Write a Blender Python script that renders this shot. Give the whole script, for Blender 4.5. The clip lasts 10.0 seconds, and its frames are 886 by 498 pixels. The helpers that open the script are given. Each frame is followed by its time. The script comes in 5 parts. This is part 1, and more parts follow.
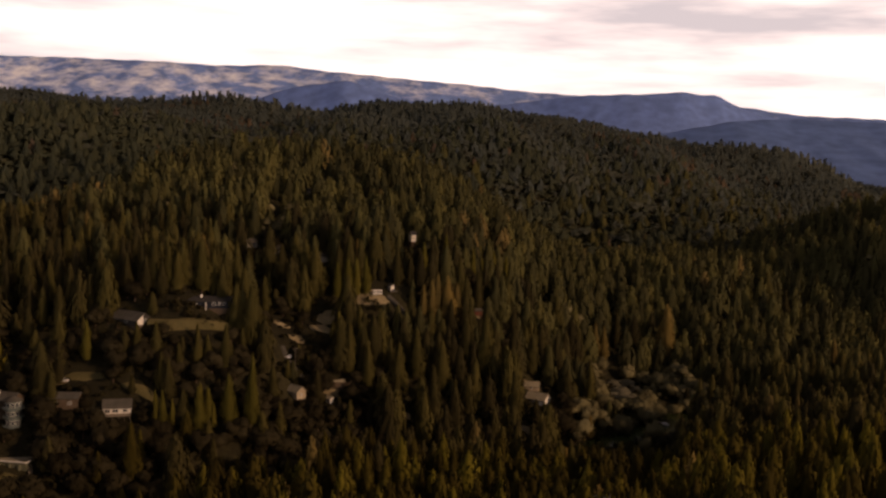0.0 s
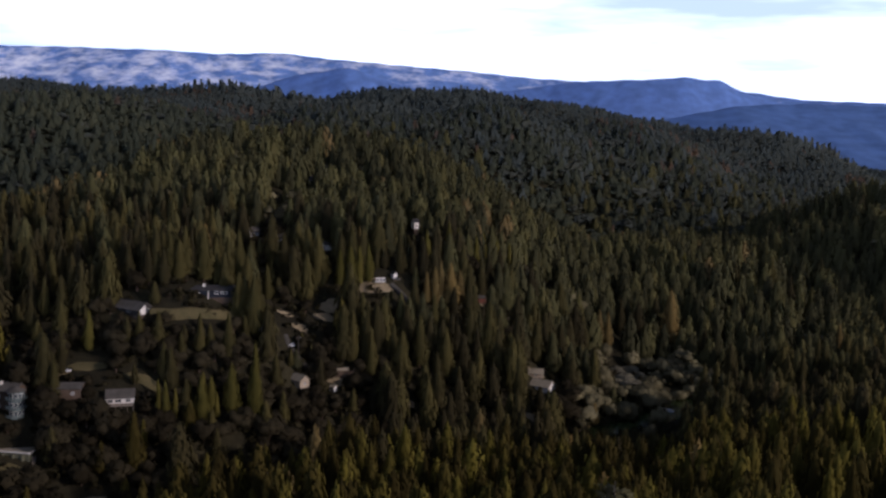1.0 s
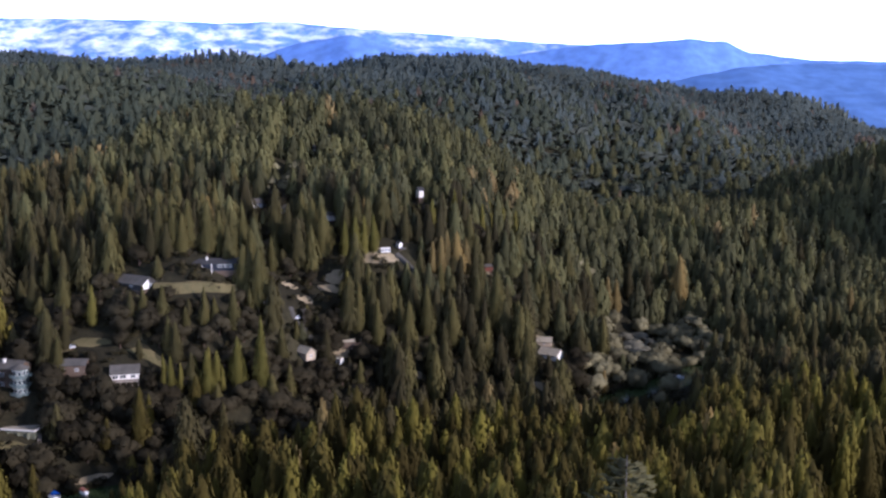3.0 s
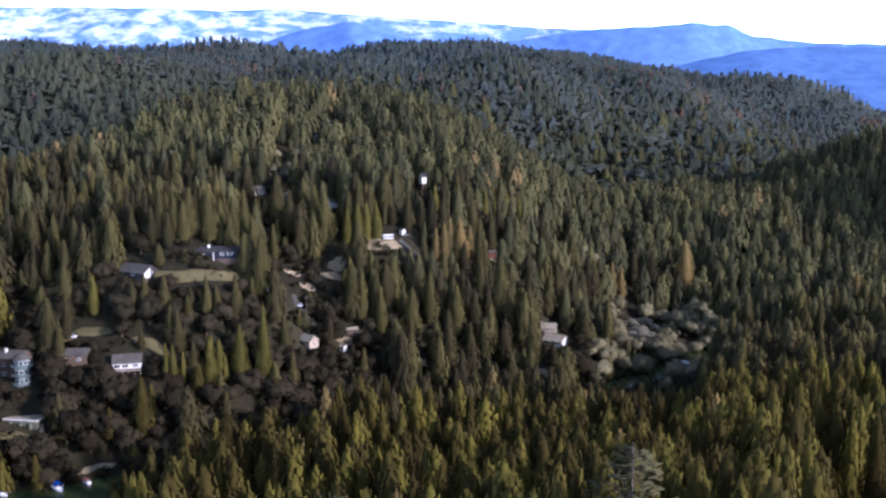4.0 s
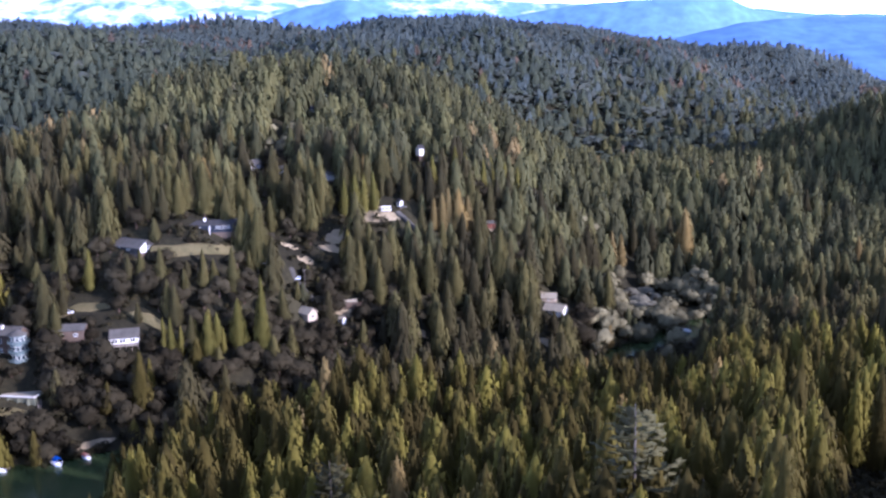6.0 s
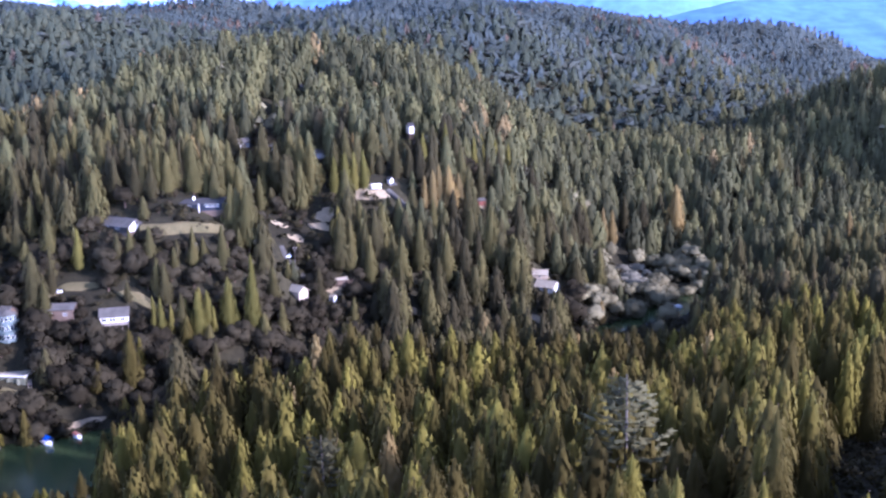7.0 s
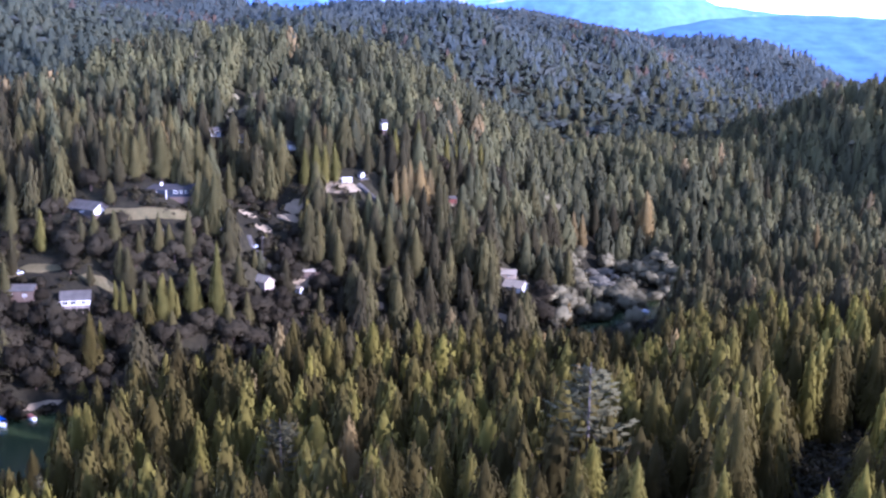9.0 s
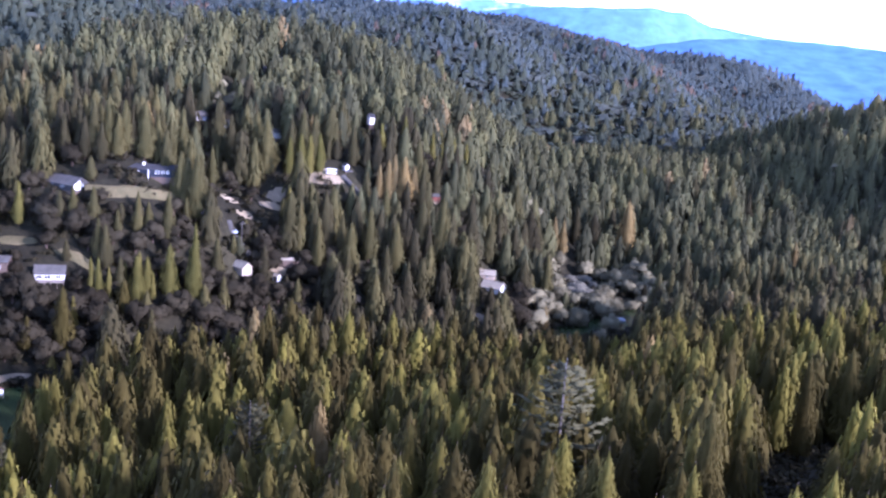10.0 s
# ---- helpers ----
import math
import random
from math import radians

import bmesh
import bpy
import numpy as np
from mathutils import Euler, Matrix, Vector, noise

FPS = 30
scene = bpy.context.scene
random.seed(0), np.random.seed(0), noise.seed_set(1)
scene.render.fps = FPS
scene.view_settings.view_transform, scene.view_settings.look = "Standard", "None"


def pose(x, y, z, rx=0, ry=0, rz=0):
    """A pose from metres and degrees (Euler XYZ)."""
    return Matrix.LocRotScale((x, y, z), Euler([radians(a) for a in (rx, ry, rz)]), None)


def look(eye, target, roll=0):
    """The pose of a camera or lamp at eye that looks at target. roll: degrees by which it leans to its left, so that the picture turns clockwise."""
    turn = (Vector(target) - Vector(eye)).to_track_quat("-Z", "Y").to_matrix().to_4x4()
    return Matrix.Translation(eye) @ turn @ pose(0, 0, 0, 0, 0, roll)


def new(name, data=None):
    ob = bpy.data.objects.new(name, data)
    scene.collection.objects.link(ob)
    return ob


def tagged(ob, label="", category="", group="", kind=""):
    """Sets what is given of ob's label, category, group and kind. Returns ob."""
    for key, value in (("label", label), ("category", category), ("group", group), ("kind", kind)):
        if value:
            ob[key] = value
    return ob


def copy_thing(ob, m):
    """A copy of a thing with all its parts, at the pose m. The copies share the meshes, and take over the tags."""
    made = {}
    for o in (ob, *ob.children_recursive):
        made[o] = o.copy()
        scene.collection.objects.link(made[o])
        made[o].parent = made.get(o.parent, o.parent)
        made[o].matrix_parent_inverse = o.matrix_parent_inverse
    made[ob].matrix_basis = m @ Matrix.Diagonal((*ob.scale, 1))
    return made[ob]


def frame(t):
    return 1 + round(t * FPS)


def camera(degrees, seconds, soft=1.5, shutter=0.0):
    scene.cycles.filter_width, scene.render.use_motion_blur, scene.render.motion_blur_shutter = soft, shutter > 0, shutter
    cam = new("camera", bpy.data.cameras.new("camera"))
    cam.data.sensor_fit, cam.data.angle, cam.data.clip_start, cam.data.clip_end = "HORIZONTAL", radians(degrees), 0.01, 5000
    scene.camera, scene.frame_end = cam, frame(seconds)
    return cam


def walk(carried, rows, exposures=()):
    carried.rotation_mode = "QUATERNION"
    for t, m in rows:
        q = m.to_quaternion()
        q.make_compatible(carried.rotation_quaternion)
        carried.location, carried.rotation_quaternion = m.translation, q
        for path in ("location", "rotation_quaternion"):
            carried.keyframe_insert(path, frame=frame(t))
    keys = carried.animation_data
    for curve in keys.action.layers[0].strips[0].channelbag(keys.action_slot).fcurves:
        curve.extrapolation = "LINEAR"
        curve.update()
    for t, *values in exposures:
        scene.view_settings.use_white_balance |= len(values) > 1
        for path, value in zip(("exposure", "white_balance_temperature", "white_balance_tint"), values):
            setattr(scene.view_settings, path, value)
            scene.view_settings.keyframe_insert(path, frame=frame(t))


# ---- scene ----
cam = camera(46.7, 10.0, soft=2.5)
PATH = [
    (0, (1.597, -2.72, 139.347), (1.586, -0.733, 139.122), 1.7),
    (0.5, (1.825, -1.414, 139.228), (1.81, 0.572, 138.993), 1.5),
    (1, (1.839, -0.142, 139.105), (1.822, 1.843, 138.855), 1.3),
    (1.5, (1.701, 1.37, 139.078), (1.682, 3.352, 138.813), 1.1),
    (2, (1.963, 2.934, 139.071), (1.941, 4.914, 138.791), 0.9),
    (2.5, (2.108, 4.884, 139.341), (2.083, 6.862, 139.043), 0.6),
    (4, (2.487, 10.812, 138.533), (2.451, 12.783, 138.193), -0.1),
    (4.5, (2.724, 12.075, 137.355), (2.684, 14.044, 137.006), -0.3),
    (5, (2.952, 13.048, 135.951), (2.908, 15.016, 135.598), -0.6),
    (5.5, (2.977, 13.664, 134.839), (2.935, 15.63, 134.478), -0.8),
    (7, (3.405, 15.397, 130.959), (3.385, 17.353, 130.543), -1.3),
    (7.5, (3.591, 15.363, 129.514), (3.583, 17.319, 129.097), -1.1),
    (8, (3.885, 15.417, 127.846), (3.889, 17.375, 127.437), -0.7),
    (8.5, (4.355, 15.992, 126.041), (4.374, 17.952, 125.641), -0.0),
    (9, (4.311, 16.729, 124.16), (4.348, 18.688, 123.76), 1.0),
    (9.5, (4.039, 17.32, 121.994), (4.096, 19.279, 121.595), 2.5),
    (10, (3.902, 17.27, 119.981), (3.979, 19.23, 119.592), 4.5),
]
EXPOSURES = [(0.0, -1.5, 9600, 41), (0.5, -1.3, 6300, 36), (1.0, -1.15, 5500, 32), (2.0, -0.34, 5150, 31), (2.5, 0.08, 5060, 31), (4.5, 0.68, 4800, 34), (5.5, 0.88, 4740, 36), (7.0, 1.66, 4500, 44), (9.0, 1.53, 4450, 46), (10.0, 1.57, 4450, 46)]
walk(cam, [(t, look(eye, target, roll)) for t, eye, target, roll in PATH],
     exposures=EXPOSURES)

# ---- light ----
SUN_DIR = Vector((0.82, -0.43, 0.34)).normalized()      # towards the sun
sun = new("sun", bpy.data.lights.new("sun", "SUN"))
sun.data.energy, sun.data.angle, sun.data.color = 5.0, radians(4.0), (1.0, 0.86, 0.64)
sun.matrix_world = look((0, 0, 900), Vector((0, 0, 900)) - SUN_DIR)

world = bpy.data.worlds.new("world")
scene.world = world
world.use_nodes = True
wn, wl = world.node_tree.nodes, world.node_tree.links
wn.clear()
sky = wn.new("ShaderNodeTexSky")
sky.sky_type, sky.sun_disc = "NISHITA", False
sky.sun_elevation = math.asin(SUN_DIR.z)
sky.sun_rotation = math.atan2(SUN_DIR.x, SUN_DIR.y)
wco = wn.new("ShaderNodeTexCoord")
wmap = wn.new("ShaderNodeMapping")
wmap.inputs["Scale"].default_value = (2.2, 2.2, 16.0)
wno = wn.new("ShaderNodeTexNoise")
wno.inputs["Scale"].default_value, wno.inputs["Detail"].default_value, wno.inputs["Roughness"].default_value = 1.6, 5.0, 0.55
wcr = wn.new("ShaderNodeValToRGB")
wcr.color_ramp.elements[0].position, wcr.color_ramp.elements[0].color = 0.36, (26.0, 33.0, 40.0, 1)
wcr.color_ramp.elements[1].position, wcr.color_ramp.elements[1].color = 0.56, (54.0, 62.0, 68.0, 1)
wmx = wn.new("ShaderNodeMix")
wmx.data_type = "RGBA"
wsp = wn.new("ShaderNodeSeparateXYZ")
wfr = wn.new("ShaderNodeMapRange")      # cloud bank reaching just above the camera's view, thinner overhead
wfr.interpolation_type = "SMOOTHSTEP"
for wkey, wval in (("From Min", 0.13), ("From Max", 0.18), ("To Min", 0.95), ("To Max", 0.06)):
    wfr.inputs[wkey].default_value = wval
wl.new(wco.outputs["Generated"], wsp.inputs["Vector"])
wl.new(wsp.outputs["Z"], wfr.inputs["Value"])
wl.new(wfr.outputs["Result"], wmx.inputs["Factor"])
wbg = wn.new("ShaderNodeBackground")
wbg.inputs["Strength"].default_value = 0.06
wout = wn.new("ShaderNodeOutputWorld")
wl.new(wco.outputs["Generated"], wmap.inputs["Vector"])
wl.new(wmap.outputs["Vector"], wno.inputs["Vector"])
wl.new(wno.outputs["Fac"], wcr.inputs["Fac"])
wl.new(sky.outputs["Color"], wmx.inputs["A"])
wl.new(wcr.outputs["Color"], wmx.inputs["B"])
wl.new(wmx.outputs["Result"], wbg.inputs["Color"])
wl.new(wbg.outputs["Background"], wout.inputs["Surface"])


# ---- materials ----
def material(name, rough=0.85, metal=0.0):
    m = bpy.data.materials.new(name)
    m.use_nodes = True
    b = m.node_tree.nodes["Principled BSDF"]
    b.inputs["Roughness"].default_value, b.inputs["Metallic"].default_value = rough, metal
    b.inputs["Specular IOR Level"].default_value = 0.25
    return m, m.node_tree.nodes, m.node_tree.links, b


def ramp(nodes, stops):
    r = nodes.new("ShaderNodeValToRGB")
    e = r.color_ramp.elements
    while len(e) < len(stops):
        e.new(0.5)
    for el, (p, c) in zip(e, stops):
        el.position, el.color = p, (*c, 1)
    return r


def noise_tex(nodes, links, scale, detail=4.0, coord="Object", stretch=None):
    co = nodes.new("ShaderNodeTexCoord")
    n = nodes.new("ShaderNodeTexNoise")
    n.inputs["Scale"].default_value, n.inputs["Detail"].default_value = scale, detail
    if stretch:
        mp = nodes.new("ShaderNodeMapping")
        mp.inputs["Scale"].default_value = stretch
        links.new(co.outputs[coord], mp.inputs["Vector"])
        links.new(mp.outputs["Vector"], n.inputs["Vector"])
    else:
        links.new(co.outputs[coord], n.inputs["Vector"])
    return n


def add(nodes, links, a, b, op="ADD"):
    m = nodes.new("ShaderNodeMath")
    m.operation = op
    for i, v in enumerate((a, b)):
        if isinstance(v, (int, float)):
            m.inputs[i].default_value = v
        else:
            links.new(v, m.inputs[i])
    return m.outputs[0]


def surface(name, stops, scale=1.0, fine=12.0, rough=0.85, bump=0.3, depth=0.03, stretch=None):
    """Colour from two sizes of noise, with relief from the fine one."""
    m, n, l, b = material(name, rough)
    b.inputs["Specular IOR Level"].default_value = 0.4 if rough < 0.6 else 0.1
    big, small = noise_tex(n, l, scale, 4, stretch=stretch), noise_tex(n, l, fine, 3, stretch=stretch)
    f = add(n, l, add(n, l, big.outputs["Fac"], 0.65, "MULTIPLY"), add(n, l, small.outputs["Fac"], 0.35, "MULTIPLY"))
    r = ramp(n, stops)
    l.new(f, r.inputs["Fac"])
    l.new(r.outputs["Color"], b.inputs["Base Color"])
    if bump:
        bp = n.new("ShaderNodeBump")
        bp.inputs["Strength"].default_value, bp.inputs["Distance"].default_value = bump, depth
        l.new(small.outputs["Fac"], bp.inputs["Height"])
        l.new(bp.outputs["Normal"], b.inputs["Normal"])
    return m


def foliage(name, stops, rough=0.9, grove=0.012, spread=0.66, thin=0.25):
    """Leaves: a tint for each tree (attribute in the joined woods, Object Info for single trees), for each grove and for each spray."""
    m, n, l, b = material(name, rough)
    b.inputs["Specular IOR Level"].default_value = 0.1
    at = n.new("ShaderNodeAttribute")
    at.attribute_name = "tint"
    oi, ge = n.new("ShaderNodeObjectInfo"), n.new("ShaderNodeNewGeometry")
    tree = add(n, l, add(n, l, at.outputs["Fac"], oi.outputs["Random"]), 1.0, "MODULO")
    gn = n.new("ShaderNodeTexNoise")
    gn.inputs["Scale"].default_value, gn.inputs["Detail"].default_value = grove, 3.0
    l.new(ge.outputs["Position"], gn.inputs["Vector"])
    f = add(n, l, add(n, l, tree, spread, "MULTIPLY"), add(n, l, ge.outputs["Random Per Island"], 0.12, "MULTIPLY"))
    f = add(n, l, f, add(n, l, add(n, l, gn.outputs["Fac"], 0.5, "SUBTRACT"), 0.9, "MULTIPLY"))
    r = ramp(n, stops)
    l.new(f, r.inputs["Fac"])
    l.new(r.outputs["Color"], b.inputs["Base Color"])
    tl, mixed = n.new("ShaderNodeBsdfTranslucent"), n.new("ShaderNodeMixShader")
    mixed.inputs["Fac"].default_value = thin
    l.new(r.outputs["Color"], tl.inputs["Color"])
    l.new(b.outputs["BSDF"], mixed.inputs[1])
    l.new(tl.outputs["BSDF"], mixed.inputs[2])
    l.new(mixed.outputs["Shader"], n["Material Output"].inputs["Surface"])
    return m


NEEDLES = foliage("pine_needles", [(0.0, (0.034, 0.026, 0.006)), (0.35, (0.069, 0.055, 0.012)), (0.62, (0.121, 0.102, 0.017)), (0.85, (0.169, 0.145, 0.021)), (1.0, (0.197, 0.140, 0.028))])
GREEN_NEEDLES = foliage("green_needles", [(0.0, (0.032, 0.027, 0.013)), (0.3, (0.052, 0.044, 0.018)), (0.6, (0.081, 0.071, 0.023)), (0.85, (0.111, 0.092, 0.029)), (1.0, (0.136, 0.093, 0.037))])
YELLOW_NEEDLES = foliage("yellowing_needles", [(0.0, (0.084, 0.077, 0.017)), (0.6, (0.134, 0.116, 0.025)), (1.0, (0.174, 0.139, 0.031))])
RUST = foliage("beetle_killed_needles", [(0.0, (0.142, 0.108, 0.042)), (0.5, (0.214, 0.152, 0.050)), (1.0, (0.285, 0.193, 0.060))])
# dead needles greyed for the ridges, distance haze put into the colour
HAZED_RUST = foliage("hazed_dead_woods", [(0.0, (0.120, 0.096, 0.074)), (0.5, (0.158, 0.115, 0.078)), (1.0, (0.198, 0.132, 0.081))], thin=0.45)
GREY_NEEDLES = foliage("grey_sprays", [(0.0, (0.066, 0.061, 0.027)), (0.6, (0.104, 0.096, 0.042)), (1.0, (0.145, 0.132, 0.060))])
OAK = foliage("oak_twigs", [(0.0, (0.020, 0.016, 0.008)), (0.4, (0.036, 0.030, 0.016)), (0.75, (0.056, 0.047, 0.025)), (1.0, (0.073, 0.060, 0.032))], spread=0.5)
# brush darker than the oaks, so gaps between crowns carry painted shade
SHADE_BRUSH = foliage("shaded_brush_twigs", [(0.0, (0.016, 0.014, 0.006)), (0.5, (0.032, 0.028, 0.012)), (1.0, (0.056, 0.047, 0.019))])
# pale grey twigs, lightened further for the sunlight on the cove
LIT_PALE_OAK = foliage("lit_pale_oak_twigs", [(0.0, (0.129, 0.114, 0.060)), (0.4, (0.199, 0.178, 0.095)), (0.75, (0.269, 0.239, 0.129)), (1.0, (0.308, 0.260, 0.138))], spread=0.5)
# lighter than green_needles, with a little distance haze put into the colour
HAZED_HILL_NEEDLES = foliage("hazed_hill_needles", [(0.0, (0.053, 0.052, 0.025)), (0.35, (0.082, 0.079, 0.034)), (0.62, (0.115, 0.109, 0.041)), (0.85, (0.149, 0.130, 0.047)), (1.0, (0.180, 0.134, 0.058))], thin=0.32)
# next three: blue haze put into the colour, extra translucency to soften contrast
HAZED_NEEDLES = foliage("hazed_woods", [(0.0, (0.086, 0.108, 0.101)), (0.35, (0.107, 0.127, 0.110)), (0.65, (0.130, 0.142, 0.111)), (0.85, (0.161, 0.151, 0.111)), (1.0, (0.186, 0.158, 0.114))], grove=0.010, spread=0.36, thin=0.45)
HAZED_OAK = foliage("hazed_oak_twigs", [(0.0, (0.084, 0.098, 0.082)), (0.5, (0.108, 0.116, 0.087)), (1.0, (0.140, 0.133, 0.092))], grove=0.010, spread=0.36, thin=0.45)
HAZED_BACK_NEEDLES = foliage("hazed_back_woods", [(0.0, (0.062, 0.073, 0.053)), (0.35, (0.087, 0.099, 0.063)), (0.65, (0.119, 0.124, 0.071)), (0.85, (0.150, 0.141, 0.075)), (1.0, (0.180, 0.148, 0.086))], grove=0.010, spread=0.46, thin=0.45)
FADED = foliage("faded_dead_needles", [(0.0, (0.141, 0.106, 0.044)), (0.5, (0.198, 0.143, 0.056)), (1.0, (0.262, 0.177, 0.066))])
BARK = surface("bark", [(0.3, (0.055, 0.038, 0.028)), (0.7, (0.14, 0.095, 0.065))], 0.6, 4.0, 0.95, 0.6, 0.05, (1, 1, 0.2))
DEAD_BARK = surface("grey_bark", [(0.3, (0.065, 0.056, 0.046)), (0.7, (0.130, 0.113, 0.092))], 0.6, 4.0, 0.95, 0.5, 0.05, (1, 1, 0.2))
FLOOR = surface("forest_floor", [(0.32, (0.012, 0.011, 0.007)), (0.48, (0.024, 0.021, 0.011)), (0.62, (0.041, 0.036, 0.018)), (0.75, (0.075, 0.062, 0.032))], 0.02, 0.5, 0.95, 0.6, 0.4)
GRASS = surface("dry_grass", [(0.3, (0.062, 0.056, 0.024)), (0.5, (0.108, 0.090, 0.040)), (0.7, (0.165, 0.130, 0.064))], 0.07, 1.1, 0.95, 0.5, 0.2)
DIRT = surface("bare_dirt", [(0.3, (0.132, 0.101, 0.059)), (0.5, (0.231, 0.182, 0.105)), (0.7, (0.341, 0.275, 0.168))], 0.10, 1.4, 0.95, 0.4, 0.15)
ASPHALT = surface("asphalt", [(0.3, (0.050, 0.046, 0.039)), (0.7, (0.085, 0.079, 0.068))], 0.2, 3.0, 0.95, 0.2, 0.05)
ROCK = surface("granite", [(0.3, (0.070, 0.064, 0.042)), (0.5, (0.115, 0.105, 0.070)), (0.7, (0.165, 0.150, 0.105))], 0.15, 1.5, 0.9, 0.8, 0.4)
WHITE = surface("white_siding", [(0.3, (0.58, 0.55, 0.49)), (0.7, (0.76, 0.73, 0.66))], 0.4, 5.0, 0.6, 0.15, 0.02)
GREY_WALL = surface("grey_siding", [(0.3, (0.15, 0.16, 0.17)), (0.7, (0.24, 0.25, 0.26))], 0.4, 5.0, 0.7, 0.2, 0.02)
BLUE_WALL = surface("slate_blue_siding", [(0.3, (0.017, 0.020, 0.027)), (0.7, (0.027, 0.032, 0.043))], 0.4, 5.0, 0.8, 0.2, 0.02)
TEAL_WALL = surface("pale_teal_siding", [(0.3, (0.115, 0.145, 0.135)), (0.7, (0.190, 0.230, 0.215))], 0.4, 5.0, 0.65, 0.2, 0.02)
TAN_WALL = surface("tan_siding", [(0.3, (0.30, 0.24, 0.17)), (0.7, (0.45, 0.37, 0.27))], 0.4, 5.0, 0.75, 0.2, 0.02)
BROWN_WALL = surface("brown_siding", [(0.3, (0.07, 0.05, 0.035)), (0.7, (0.14, 0.10, 0.07))], 0.4, 5.0, 0.75, 0.2, 0.02)
GREY_ROOF = surface("grey_shingles", [(0.3, (0.060, 0.054, 0.045)), (0.7, (0.112, 0.102, 0.086))], 0.3, 3.0, 0.9, 0.4, 0.04)
DARK_ROOF = surface("dark_shingles", [(0.3, (0.028, 0.027, 0.027)), (0.7, (0.055, 0.053, 0.052))], 0.3, 3.0, 0.85, 0.4, 0.04)
PALE_ROOF = surface("pale_metal_roof", [(0.3, (0.24, 0.205, 0.140)), (0.7, (0.36, 0.310, 0.220))], 0.3, 3.0, 0.85, 0.2, 0.03)
DARK_WALL = surface("dark_siding", [(0.3, (0.030, 0.028, 0.025)), (0.7, (0.055, 0.051, 0.045))], 0.4, 5.0, 0.75, 0.2, 0.02)
BLOCK = surface("mossy_concrete", [(0.3, (0.104, 0.109, 0.070)), (0.6, (0.180, 0.181, 0.125)), (0.8, (0.266, 0.263, 0.191))], 0.35, 2.5, 0.9, 0.4, 0.05)
DECK = surface("weathered_planks", [(0.3, (0.20, 0.165, 0.125)), (0.7, (0.34, 0.29, 0.23))], 0.6, 6.0, 0.85, 0.3, 0.02, (1, 6, 1))
CANVAS = surface("blue_canvas", [(0.3, (0.02, 0.09, 0.42)), (0.7, (0.04, 0.16, 0.62))], 1.0, 6.0, 0.7, 0.2, 0.02)
RED_WALL = surface("faded_red_siding", [(0.3, (0.12, 0.045, 0.030)), (0.7, (0.19, 0.075, 0.050))], 0.5, 5.0, 0.8, 0.2, 0.02)
REDDISH = surface("faded_red_canvas", [(0.3, (0.42, 0.16, 0.11)), (0.7, (0.60, 0.30, 0.22))], 1.0, 6.0, 0.7, 0.2, 0.02)
HULL = surface("white_gelcoat", [(0.3, (0.70, 0.70, 0.70)), (0.7, (0.82, 0.82, 0.82))], 1.0, 6.0, 0.3, 0.05, 0.01)
GLASS, _n, _l, _b = material("window_glass", 0.08)
_b.inputs["Base Color"].default_value = (0.035, 0.045, 0.055, 1)
_b.inputs["Specular IOR Level"].default_value = 0.6
TYRE = surface("rubber", [(0.3, (0.02, 0.02, 0.02)), (0.7, (0.04, 0.04, 0.04))], 2.0, 8.0, 0.8, 0.1, 0.01)

WATER, _n, _l, _b = material("lake_water", 0.16)
_b.inputs["Base Color"].default_value = (0.028, 0.040, 0.014, 1)
_b.inputs["Specular IOR Level"].default_value = 0.25
_w = noise_tex(_n, _l, 0.55, 4)
_bp = _n.new("ShaderNodeBump")
_bp.inputs["Strength"].default_value, _bp.inputs["Distance"].default_value = 0.15, 0.2
_l.new(_w.outputs["Fac"], _bp.inputs["Height"])
_l.new(_bp.outputs["Normal"], _b.inputs["Normal"])


